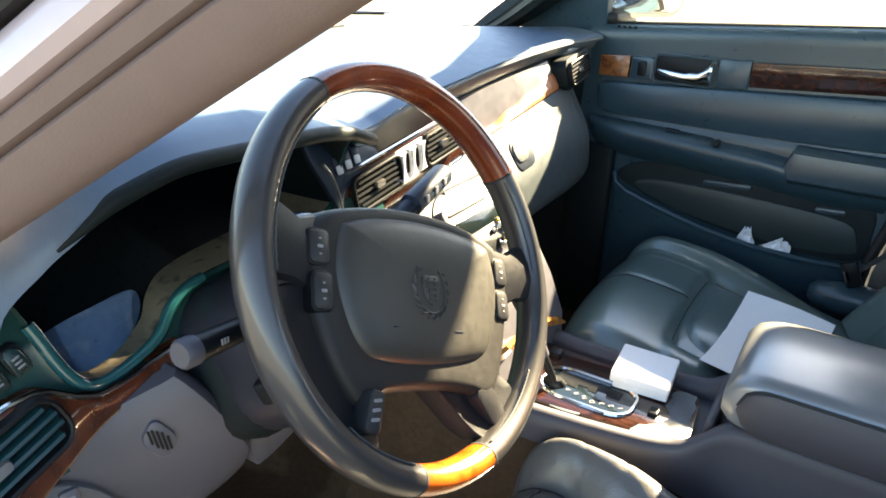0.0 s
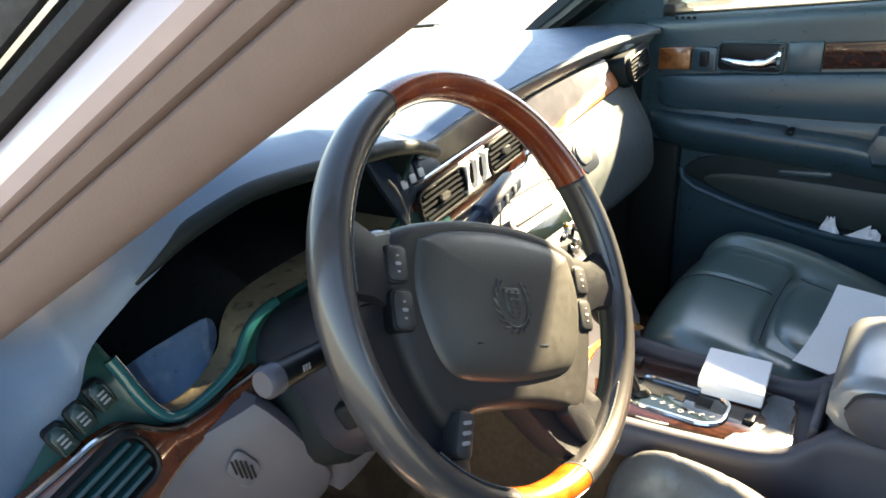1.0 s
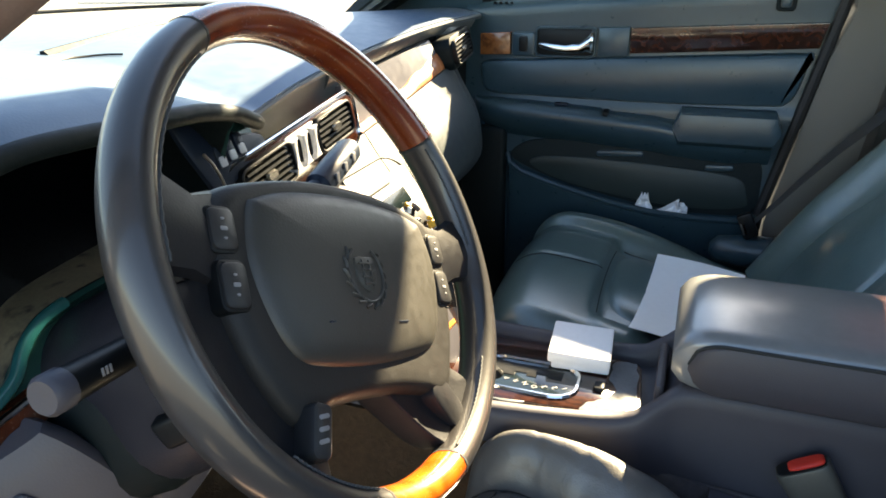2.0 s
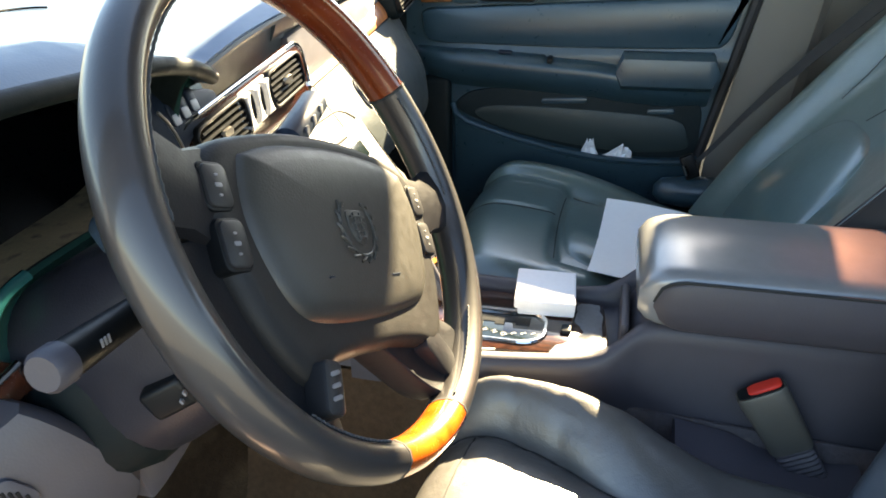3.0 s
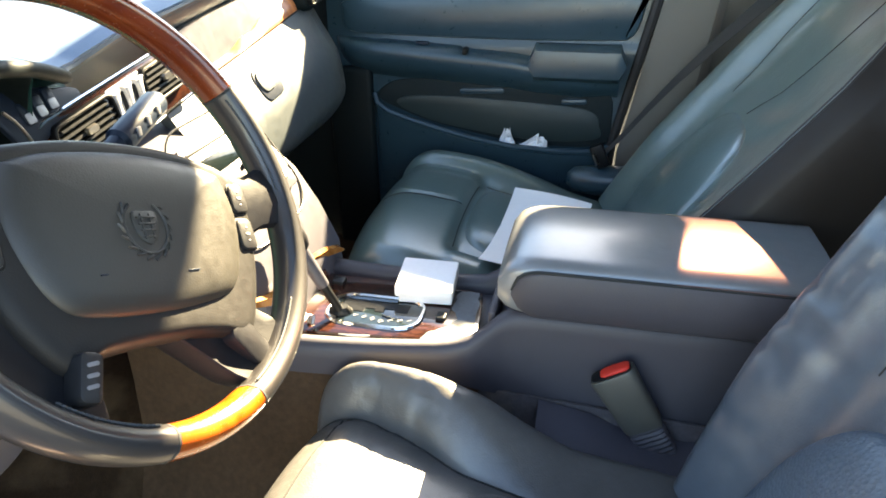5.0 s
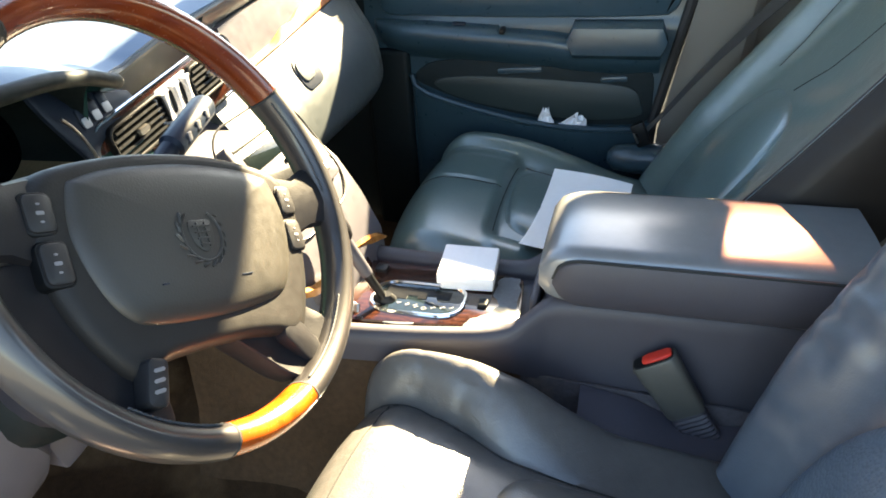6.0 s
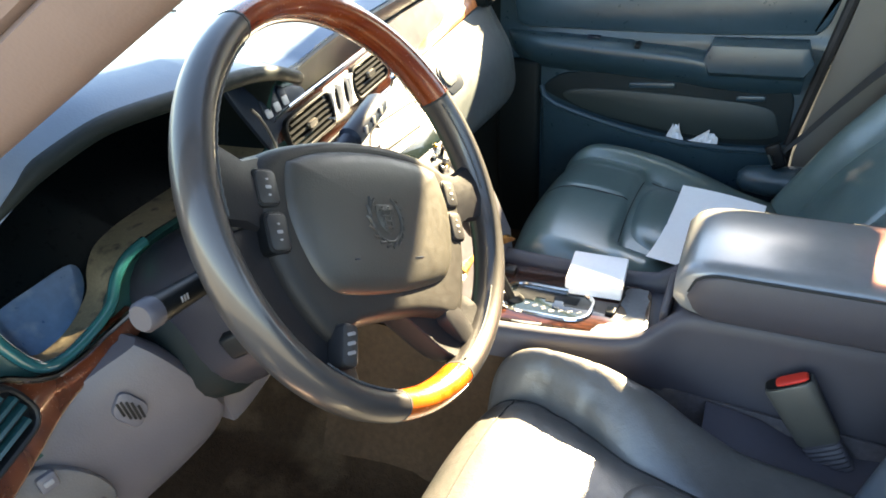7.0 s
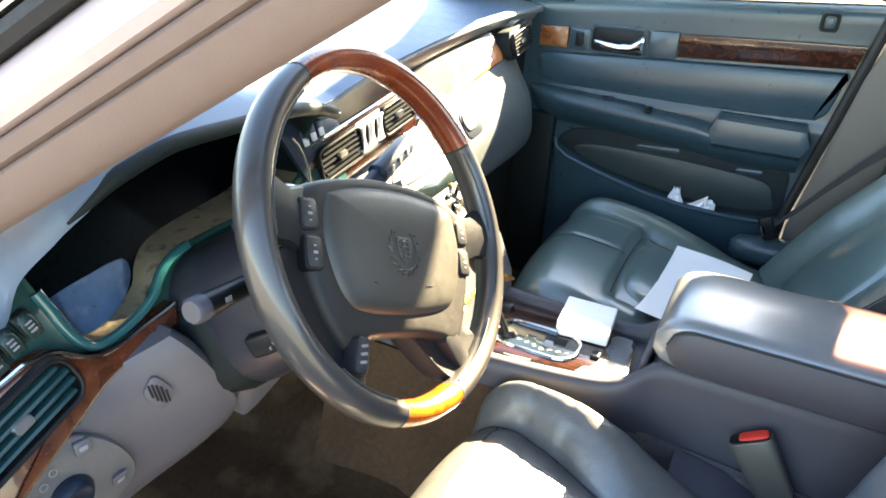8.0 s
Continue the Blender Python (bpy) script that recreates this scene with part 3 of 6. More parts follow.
LOW1 = next(k for k, p in enumerate(OPENING) if k > LOW0 and p[0] < -0.60 and p[1] > 0.835)
upper = [OPENING[k % len(OPENING)] for k in range(LOW1, len(OPENING) + LOW0 + 1)]
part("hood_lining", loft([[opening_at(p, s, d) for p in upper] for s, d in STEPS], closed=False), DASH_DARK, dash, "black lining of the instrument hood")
part("hood_floor", loft([[opening_at(p, s, d) for p in OPENING[LOW0:LOW1 + 1]] for s, d in STEPS], closed=False), DUST, dash, "dusty brown floor of the instrument hood")


def panel_edge(p):
    d = (Vector(p) - OC).normalized()
    q = Vector(p)
    for k in range(60):
        r = Vector(p) + d * 0.003 * k
        if not (-0.742 < r.x < -0.135 and 0.768 < r.y < interp(r.x, EDGE_Z) - 0.006):
            break
        q = r
    return q


PANEL_Y = lambda z: 0.222 + (z - 0.80) * 0.33
rows = []
for s in (0.0, 0.02, 0.12, 0.5, 1.0):
    ring = []
    for p in OPENING:
        o = panel_edge(p)
        q = Vector(p).lerp(o, s)
        y = interp(p[1], OPEN_Y) * (1 - min(1, s * 4)) + PANEL_Y(q.y) * min(1, s * 4)
        ring.append(Vector((q.x, min(y, interp(q.x, EDGE_Y) + 0.06), q.y)) + Vector((0, -0.006 if s == 0.02 else 0, 0)))
    rows.append(ring)
part("inner_key_panel", slab(rounded([(-0.262, 0.990), (-0.232, 0.982), (-0.20, 0.964), (-0.165, 0.952), (-0.130, 0.944), (-0.135, 0.925), (-0.19, 0.912), (-0.215, 0.90), (-0.226, 0.88), (-0.238, 0.905), (-0.248, 0.93), (-0.258, 0.958)], 3), 0.003, lambda p, q, h: Vector((p, PANEL_Y(q) - 0.004 - h, q)), 0.001, back=-0.004), SWITCH, dash, "dark panel with three keys")
part("instrument_panel", loft(rows, caps=False), PANEL, dash, "dark grey-green panel round the instruments")
RIMPART = [p for p in OPENING if p[0] < -0.44 and p[1] < 0.90]
part("bezel", tube([opening_at(p, 1.010, -0.006) for p in RIMPART], 0.0058, 10), material("gloss_bezel", (0.012, 0.085, 0.088), rough=0.14, vary=0.08, coat=0.6), dash, "glossy rim of the instrument opening")
part("bezel_line", tube([opening_at(p, 0.985, -0.006) for p in RIMPART], 0.0014, 6), SATIN, dash, "thin bright line round the instruments")
def lens_at(p, k):
    q = OC + (Vector(p) - OC) * k
    return Vector((q.x, 0.252 + 0.55 * (q.y - 0.83) + 0.15 * max(0.0, q.x + 0.555), q.y))


part("lens", loft([[lens_at(p, k) for p in OPENING] for k in (0.96, 0.9, 0.6, 0.3, 0.03)]), LENS, dash, "dark glossy instrument lens")
# Sky reflected in the lens, painted as a blue patch with pale specks.
SHEEN_OUTLINE = rounded([(-0.612, 0.866), (-0.590, 0.873), (-0.550, 0.876), (-0.507, 0.874), (-0.505, 0.858), (-0.524, 0.842), (-0.552, 0.833), (-0.588, 0.830), (-0.603, 0.842)], 4)


def sheen_at(p, k):
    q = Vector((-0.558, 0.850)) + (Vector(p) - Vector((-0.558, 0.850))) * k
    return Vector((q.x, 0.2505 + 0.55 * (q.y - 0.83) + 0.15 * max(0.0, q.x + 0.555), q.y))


part("lens_sheen", loft([[sheen_at(p, k) for p in SHEEN_OUTLINE] for k in (1.0, 0.75, 0.5, 0.25, 0.03)]), LENSSHEEN, dash, "blue sky reflection painted on the instrument lens, with pale specks")


def face_fn(p, q, h):
    """The driver's side of the dash face: x, z and height towards the seat."""
    return Vector((p, PANEL_Y(q) - 0.004 - h, q))


# wood band under the instruments
BAND_TOP = [(-0.748, 0.832), (-0.715, 0.838), (-0.681, 0.845), (-0.659, 0.8495), (-0.643, 0.8495), (-0.631, 0.846), (-0.620, 0.838), (-0.607, 0.829), (-0.590, 0.8235), (-0.569, 0.824), (-0.540, 0.828), (-0.512, 0.831), (-0.500, 0.833)]
BAND_LOW = [(-0.748, 0.730), (-0.70, 0.753), (-0.675, 0.764), (-0.637, 0.781), (-0.607, 0.795), (-0.584, 0.802), (-0.533, 0.809), (-0.500, 0.813)]
xs = [-0.748 + 0.248 * k / 60 for k in range(61)]
WOODBAND = [(x, interp(x, BAND_TOP)) for x in xs] + [(x, interp(x, BAND_LOW)) for x in reversed(xs)]
part("driver_wood_band", slab(WOODBAND, 0.012, face_fn, 0.003, back=-0.03), BANDWOOD, dash, "glossy red-brown wood band")
part("band_edge", tube([face_fn(x, interp(x, BAND_TOP) + 0.0015, 0.011) for x in xs], 0.0030, 8), CHROME, dash, "bright edge of the wood band")


def vent(cx, cy, fn, w, h, slats, r, parent, tilt=0.0, slat_mat=BLACK):
    """An air vent: frame, dark box, slats and the sliding tab."""
    def f(p, q, k):
        c, s = math.cos(tilt), math.sin(tilt)
        return fn(cx + p * c - q * s, cy + p * s + q * c, k * 0.65)
    part("vent_frame", ring_slab(rrect(w, h, r), rrect(w - 0.008, h - 0.008, r * 0.8), 0.0, 0.017, f), BLACK, parent)
    part("vent_box", slab(rrect(w - 0.004, h - 0.004, r), 0.0025, f, 0.0005, back=-0.02), BLACK, parent)
    for k in range(slats):
        q = (k + 0.5) / slats * (h - 0.012) - (h - 0.012) / 2
        ww = w - 0.012 - (0.012 if k in (0, slats - 1) else 0)
        part("slat", loft([[f(x, q - 0.0016, 0.0145), f(x, q + 0.0012, 0.0135), f(x, q + 0.0016, 0.003), f(x, q - 0.001, 0.003)] for x in (-ww / 2, ww / 2)]), slat_mat, parent)
    part("tab", loft([[f(p, q, 0.012) for p, q in rrect(0.020, 0.010, 0.003)], [f(p, q, 0.0195) for p, q in rrect(0.018, 0.008, 0.003)]]), SATIN, parent, "bright sliding tab")


vent(-0.686, 0.8130, lambda p, q, h: face_fn(p, q, h + 0.0108), 0.126, 0.049, 4, 0.018, dash, 0.29, VENTSLAT)
# row of three buttons left of the instruments
for p, q in ((-0.641, 0.878), (-0.661, 0.8705), (-0.680, 0.8625)):
    put = lambda a, b, h, p=p, q=q: face_fn(p + a * 0.96 - b * 0.28, q + a * 0.28 + b * 0.96, h + 0.004)
    part("button_joint", slab(rrect(0.0175, 0.024, 0.005), 0.0022, put, 0.0008, back=-0.006), BLACK, dash)
    part("panel_button", slab([(-0.007, -0.0105), (0.007, -0.0105), (0.007, 0.007), (0.003, 0.0115), (-0.003, 0.0115), (-0.007, 0.007)], 0.006, put, 0.0015, back=-0.006), BUTTON, dash)
    for dq in (-0.004, 0.0, 0.004):
        part("print", slab([(a, b + dq) for a, b in rrect(0.007, 0.0018, 0.0005, 1)], 0.0064, put, 0.0002, back=0.005), MARK, dash)
# three keys at the inner end of the instrument panel
for k in range(3):
    p, q = -0.213 + 0.019 * k, 0.938 + 0.003 * k
    part("panel_key", slab([(p + a, q + b) for a, b in rrect(0.015, 0.024, 0.004)], 0.006, face_fn, 0.002, back=-0.004), SWITCH, dash)
    # Pale plate on each dark key paints its sun glint.
    part("key_glint", slab([(p + a, q - 0.005 + b) for a, b in rrect(0.0115, 0.011, 0.002, 2)], 0.0068, face_fn, 0.0005, back=0.005), PALE, dash, "pale plate painting the sun glint on the key")



KNEE_T = [(0.0, 0.732), (0.20, 0.755), (0.46, 0.782), (0.66, 0.802), (0.88, 0.817), (0.97, 0.823), (1.0, 0.818)]
KNEE_B = [(0.0, 0.50), (0.50, 0.590), (0.83, 0.632), (0.96, 0.651), (1.0, 0.664)]


def knee_width(v):
    return 0.229 + 0.064 * min(1.0, v / 0.68) ** 0.9 - 0.012 * max(0.0, (v - 0.80) / 0.20) ** 2


KNEE_Y = [(-0.748, 0.215), (-0.60, 0.200), (-0.50, 0.160), (-0.44, 0.140)]


def knee(u, v):
    t, b = interp(u, KNEE_T), interp(u, KNEE_B)
    x = -0.748 + knee_width(v) * u
    y = interp(x, KNEE_Y) + 0.05 * v ** 3 + 0.014 * (1 - v) ** 8 + 0.03 * max(0.0, (u - 0.92) / 0.08) ** 2
    return x, y, t + (b - t) * v


part("knee_panel", sheet(knee, 30, 18, 0.02, (0, 1, 0)), TRIM, dash, "light grey lower panel")


part("under_column_panel", slab(rounded([(-0.466, 0.724), (-0.430, 0.708), (-0.392, 0.694), (-0.376, 0.686), (-0.388, 0.676), (-0.42, 0.667), (-0.448, 0.663), (-0.460, 0.670)], 3), 0.008, lambda p, q, h: Vector((p, 0.184 - h, q)), 0.004, back=-0.03), TRIM, dash, "grey panel under the steering column")


def knee_fn(p, q, h):
    q += 0.016
    v = 0.3
    for k in range(8):
        u = (p + 0.748) / knee_width(max(0.0, min(1.0, v)))
        v = (q - interp(u, KNEE_T)) / (interp(u, KNEE_B) - interp(u, KNEE_T))
    return Vector(knee(u, max(0.0, min(1.0, v)))) + Vector((-0.3 * h, -h, 0.15 * h))


GR, GRILLE_A, GRILLE_B = Vector((-0.560, 0.7496)), Vector((0.0165, -0.0290)), Vector((0.0155, 0.0210))
part("sensor_grille", slab([tuple(GR + GRILLE_A * a + GRILLE_B * b) for a, b in rrect(1.0, 1.0, 0.3)], 0.004, knee_fn, 0.0015, back=-0.004), TRIM, dash)
for k in range(5):
    c = GR + Vector((0.0036, -0.0028)) * (k - 2)
    long = 0.022 - (0.006 if k in (0, 4) else 0)
    part("grille_slot", slab([(c.x + 0.99 * a - 0.11 * b, c.y + 0.99 * b + 0.11 * a) for a, b in rrect(0.0022, long, 0.0009, 2)], 0.0046, knee_fn, 0.0003, back=0.003), BLACK, dash)
pod = part("lamp_switch_panel", slab(rounded([(-0.738, 0.630), (-0.732, 0.680), (-0.705, 0.728), (-0.655, 0.753), (-0.615, 0.725), (-0.592, 0.672), (-0.61, 0.645), (-0.68, 0.628)], 4), 0.009, knee_fn, 0.003, back=-0.004),
           material("switch_panel", (0.10, 0.10, 0.105), rough=0.45, vary=0.06, grain=0.3), dash, "grey panel with the lamp switch")
part("lamp_knob", loft([[knee_fn(-0.660 + 0.019 * r * math.cos(a), 0.690 + 0.019 * r * math.sin(a), h) for a in [2 * math.pi * k / 24 for k in range(24)]]
                        for r, h in ((1.15, 0.006), (1.1, 0.013), (0.9, 0.022), (0.75, 0.024))]), SWITCH, pod, "round turning knob")
part("knob_grip", slab([(-0.660 + a * 0.8 - b * 0.6, 0.690 + a * 0.6 + b * 0.8) for a, b in rrect(0.006, 0.028, 0.002)], 0.031, knee_fn, 0.002, back=0.02), SATIN, pod, "pale grip bar")
for p, q in ((-0.640, 0.736), (-0.612, 0.672)):
    part("square_button", slab([(p + a, q + b) for a, b in rrect(0.016, 0.016, 0.003)], 0.013, knee_fn, 0.002, back=0.005), TRIM, pod)
    part("print", slab([(p + a, q + b) for a, b in rrect(0.008, 0.005, 0.001, 1)], 0.0136, knee_fn, 0.0002, back=0.0125), MARK, pod)
for p, q in ((-0.690, 0.706), (-0.681, 0.717), (-0.670, 0.726)):
    part("print", tube([knee_fn(p + 0.0035 * math.cos(a), q + 0.0035 * math.sin(a), 0.0095) for a in [2 * math.pi * k / 12 for k in range(12)]], 0.0006, 4, closed=True), MARK, pod)

# centre vents in their wood frame
PODC, PODR, PODU, PODN = Vector((-0.058, 0.262, 0.903)), Vector((0.990, 0, 0.14)), Vector((-0.139, 0.10, 0.985)), Vector((0, -0.995, 0.10))


def pod_fn(p, q, h):
    return PODC + PODR * p + PODU * q + PODN * h


part("vent_surround", slab(rrect(0.310, 0.078, 0.022, 5), 0.010, pod_fn, 0.003, back=-0.003), BURL, dash, "dark red-brown wood frame of the centre vents")
part("surround_edge", tube([pod_fn(p, q, 0.009) for p, q in rrect(0.312, 0.080, 0.023, 5)], 0.0026, 6, closed=True), CHROME, dash, "bright edge of the vent frame")
vent(-0.085, 0.006, lambda p, q, h: pod_fn(p, q, h + 0.0088), 0.108, 0.052, 5, 0.012, dash)
vent(0.081, 0.008, lambda p, q, h: pod_fn(p, q, h + 0.0088), 0.100, 0.050, 5, 0.012, dash)
part("slider_plate", slab([(-0.0015 + a + 0.12 * b, b + 0.007) for a, b in rrect(0.078, 0.050, 0.008)], 0.0125, pod_fn, 0.002, back=0.006), PALE, dash, "pale plate between the vents")
for p in (-0.027, -0.002, 0.023):
    waist = [(p + 0.12 * b + sgn * (0.0085 - 0.0052 * math.cos(b / 0.021 * math.pi / 2)), 0.007 + b) for sgn, rows_ in ((1, [-0.021 + 0.0042 * k for k in range(11)]), (-1, [0.021 - 0.0042 * k for k in range(11)])) for b in rows_]
    part("vent_slider", slab(waist, 0.0195, pod_fn, 0.0015, back=0.009), PALE, dash, "pale waisted slider")
    for sgn in (-1, 1):
        part("slider_groove", slab([(p + sgn * 0.0078 + a + 0.12 * b, 0.007 + b) for a, b in rrect(0.0062, 0.030, 0.0030, 3)], 0.0140, pod_fn, 0.0004, back=0.010), BLACK, dash)


part("upper_face", sheet(lambda u, v: (-0.135 + 0.28 * u, interp(-0.135 + 0.28 * u, EDGE_Y) + 0.006 + 0.014 * v, interp(-0.135 + 0.28 * u, EDGE_Z) - 0.004 - (0.058 + 0.02 * u) * v), 24, 4, 0.01, (0, 1, 0)), DASH, dash)
part("hood_edge", tube([(-0.258, 0.243, 0.953), (-0.248, 0.242, 0.941), (-0.240, 0.241, 0.926), (-0.233, 0.240, 0.907), (-0.228, 0.239, 0.880)], 0.0018, 6), SATIN, dash, "thin bright edge inside the hood")

# passenger's side
STRIP_T = [(0.10, 0.954), (0.305, 0.975), (0.52, 0.992)]
STRIP_M = [(0.10, 0.888), (0.21, 0.900), (0.26, 0.907), (0.30, 0.921), (0.34, 0.926), (0.38, 0.941), (0.43, 0.947), (0.47, 0.960), (0.52, 0.968)]
STRIP_B = [(0.10, 0.884), (0.21, 0.897), (0.52, 0.938)]


def strip(u, v):
    x = 0.135 + 0.375 * u
    t, b = interp(x, STRIP_M), interp(x, STRIP_B)
    return x, 0.281 - 0.017 * v - 0.003 * hump(2 * v - 1), t + (b - t) * v


part("dash_wood_strip", sheet(strip, 24, 8, 0.02, (0, 1, 0)), BURLDASH, dash, "glossy amber burl wood strip")
# Added pale sheet in place of the sun glare on the upper wood.
part("strip_glare", sheet(lambda u, v: (0.135 + 0.375 * u, 0.297 - 0.0155 * v, interp(0.135 + 0.375 * u, STRIP_T) * (1 - v) + v * (interp(0.135 + 0.375 * u, STRIP_M) - 0.001)), 24, 6, 0.02, (0, 1, 0)), TRIM, dash, "added pale sheet where sun glare hides the wood strip")
part("strip_groove", sheet(lambda u, v: (0.13 + 0.54 * u, 0.308, interp(0.13 + 0.54 * u, STRIP_T) + 0.022 - 0.03 * v), 20, 2, 0.02, (0, 1, 0)), DASH_DARK, dash, "dark groove over the wood strip")
part("front_roll", sheet(lambda u, v: (0.10 + 0.62 * u, interp(0.10 + 0.62 * u, EDGE_Y) - 0.001 + 0.012 * v ** 1.5, (interp(0.10 + 0.62 * u, EDGE_Z) - 0.006) * (1 - v) + (interp(0.10 + 0.62 * u, STRIP_T) + 0.005 + 0.012 * max(0.0, u - 0.68)) * v), 30, 6, 0.012, (0, 1, 0)), DASH, dash, "dark front edge of the top pad")



def lower(u, v):
    x = -0.14 + 0.86 * u
    t = interp(x, STRIP_B) - 0.004
    if x > 0.52:
        t = 0.934 - 0.02 * (x - 0.52)
    y = interp(v, [(0, 0.265), (0.10, 0.250), (0.40, 0.207), (0.62, 0.200), (0.82, 0.235), (1.0, 0.34)])
    z = t + (0.665 - t) * min(1.0, v * 1.06)
    y += 0.06 * max(0.0, (x - 0.53) / 0.17) ** 2
    return x, y, z


part("glovebox_lid", sheet(lambda u, v: lower((0.14 + 0.145 + 0.43 * u) / 0.86, v), 28, 24, 0.02, (0, 1, 0)), DASH, dash, "glovebox lid")
part("end_panel", sheet(lambda u, v: lower((0.14 + 0.578 + 0.145 * u) / 0.86, v), 12, 24, 0.02, (0, 1, 0)), DASH, dash)
part("inner_panel", sheet(lambda u, v: lower((0.14 + 0.02 + 0.122 * u) / 0.86, v), 12, 24, 0.02, (0, 1, 0)), DASH, dash)
part("end_face", box(0.660, 0.310, 0.972, 0.16, 0.06, 0.092, 0.02, 3), DASH, dash)
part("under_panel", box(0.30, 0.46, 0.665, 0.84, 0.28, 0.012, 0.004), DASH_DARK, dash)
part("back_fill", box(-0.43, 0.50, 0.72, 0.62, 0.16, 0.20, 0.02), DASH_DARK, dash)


def latch_fn(p, q, h):
    b = Vector(lower((0.14 + 0.285 + p) / 0.86, max(0, min(1, (0.905 - (0.855 + q)) / 0.24))))
    return b + Vector((0, -0.92 * h, 0.38 * h))


# Thin proud plate, dark for the shadow in the catch's recess.
part("latch_shade", slab(rrect(0.070, 0.048, 0.016, 4), 0.002, latch_fn, 0.0008, back=-0.004), SWITCH, dash)
part("latch_paddle", slab([(a - 0.008, b + 0.004) for a, b in rrect(0.044, 0.030, 0.012, 4)], 0.005, latch_fn, 0.002, back=0.0), DASH, dash, "glovebox catch")
RVC = Vector((0.598, 0.266, 0.969))


def rv_fn(p, q, h):
    return RVC + Vector((0.985, 0.05, 0.12)) * p + Vector((-0.11, 0.2, 0.97)) * q + Vector((0, -0.98, 0.2)) * h


part("vent_housing", slab(rrect(0.158, 0.066, 0.022, 5), 0.010, rv_fn, 0.004, back=-0.03), DASH_DARK, dash)
vent(-0.012, 0, lambda p, q, h: rv_fn(p, q, h + 0.0088), 0.118, 0.050, 5, 0.014, dash)

# centre stack
STACK = [(0.268, 0.850), (0.20, 0.822), (0.160, 0.800), (0.118, 0.762), (0.083, 0.705), (0.055, 0.640), (0.050, 0.585)]
part("centre_panel", loft([[(x, y + k, z) for y, z in STACK] + [(x, 0.34, 0.585), (x, 0.40, 0.84)] for x, k in ((-0.140, 0.03), (-0.138, 0.012), (-0.128, 0.0), (0.118, 0.0), (0.128, 0.012), (0.130, 0.03))]), TRIM, dash, "pale grey centre panel")
STC, STU, STN = Vector((-0.004, 0.117, 0.757)), Vector((0, 0.575, 0.818)), Vector((0, -0.818, 0.575))


def stack_fn(p, q, h):
    return STC + Vector((1, 0, 0)) * p + STU * q + STN * h


radio = part("radio", slab([(p, q + 0.050) for p, q in rrect(0.186, 0.130, 0.010)], 0.012, stack_fn, 0.003, back=-0.01), TRIM, dash, "pale stripped radio with torn clips")
part("slot", slab([(p - 0.028, q + 0.1035) for p, q in rrect(0.108, 0.0055, 0.002, 2)], 0.0128, stack_fn, 0.0004, back=0.008), BLACK, radio)
part("display", slab([(p - 0.012, q + 0.077) for p, q in rrect(0.125, 0.025, 0.003)], 0.0130, stack_fn, 0.0006, back=0.008), DISPLAY, radio, "dark display")
part("open_bay", slab([(p - 0.005, q + 0.040) for p, q in rrect(0.130, 0.032, 0.003)], 0.0129, stack_fn, 0.0006, back=0.008), BLACK, radio, "black open bay")
rng = random.Random(5)
for k in range(15):
    p, q = rng.uniform(0.0, 0.060), rng.uniform(0.012, 0.068)
    c = stack_fn(p, q, 0.014 + rng.uniform(0, 0.005))
    part("torn_clip", box(c.x, c.y, c.z, rng.uniform(0.003, 0.012), rng.uniform(0.003, 0.008), rng.uniform(0.004, 0.012), 0.001, 1, turn(rng.uniform(-40, 40), rng.uniform(-40, 40), rng.uniform(-60, 60))), rng.choice((TRIM, SATIN, SATIN, YELLOW)), radio)
for k in range(6):
    part("radio_key", slab([(p - 0.060 + 0.024 * k, q + 0.006) for p, q in rrect(0.016, 0.012, 0.002, 2)], 0.017, stack_fn, 0.0015, back=0.01), SATIN, radio)
part("radio_bezel_line", tube([stack_fn(p, q, 0.002) for p, q in [(a, b + 0.045) for a, b in rrect(0.222, 0.190, 0.06, 8)]], 0.0016, 5, closed=True), BLACK, dash, "dark joint of the radio panel")

# loose wood trim leaning on the console front
loose = thing("loose_wood_trim", (-0.05, 0.10, 0.61), "loose amber wood trim piece leaning on the console", "trim")
ARCH = [(-0.165, 0.060, 0.690), (-0.13, 0.058, 0.674), (-0.095, 0.058, 0.665), (-0.04, 0.066, 0.657), (0.02, 0.064, 0.650), (0.07, 0.057, 0.641), (0.098, 0.052, 0.632), (0.115, 0.050, 0.622)]
part("strip", loft([[(x, y + dy, z + dz * k) for dy, dz in ((-0.003, -0.009), (0.004, -0.009), (0.006, 0.006), (0.0, 0.009), (-0.005, 0.004))] for (x, y, z), k in zip(ARCH, (0.7, 0.95, 1.0, 1.0, 1.0, 0.95, 0.8, 0.3))]), WOODAMBER, loose)
part("front_face", loft([[(x, y, 0.600), (x, y + 0.010, 0.600), (x, y + 0.014, z), (x, y + 0.006, z)] for x, y, z in ((-0.075, 0.052, 0.628), (-0.06, 0.050, 0.640), (0.0, 0.052, 0.645), (0.04, 0.050, 0.640), (0.055, 0.050, 0.625))]), BANDWOOD, loose, "dark red-brown wood face")
part("pale_edge", tube([(-0.168, 0.02, 0.668), (-0.150, 0.018, 0.652), (-0.125, 0.016, 0.643), (-0.105, 0.018, 0.640)], 0.004, 6, flat=0.6), PAPER, loose, "pale back edge of the trim")
for x, y, z in ((-0.10, 0.035, 0.622), (-0.085, 0.020, 0.618), (-0.075, 0.030, 0.612)):
    part("clip", box(x, y, z, 0.010, 0.006, 0.014, 0.002, 1, turn(20, 35, 40)), SATIN, loose, "bright metal clip")


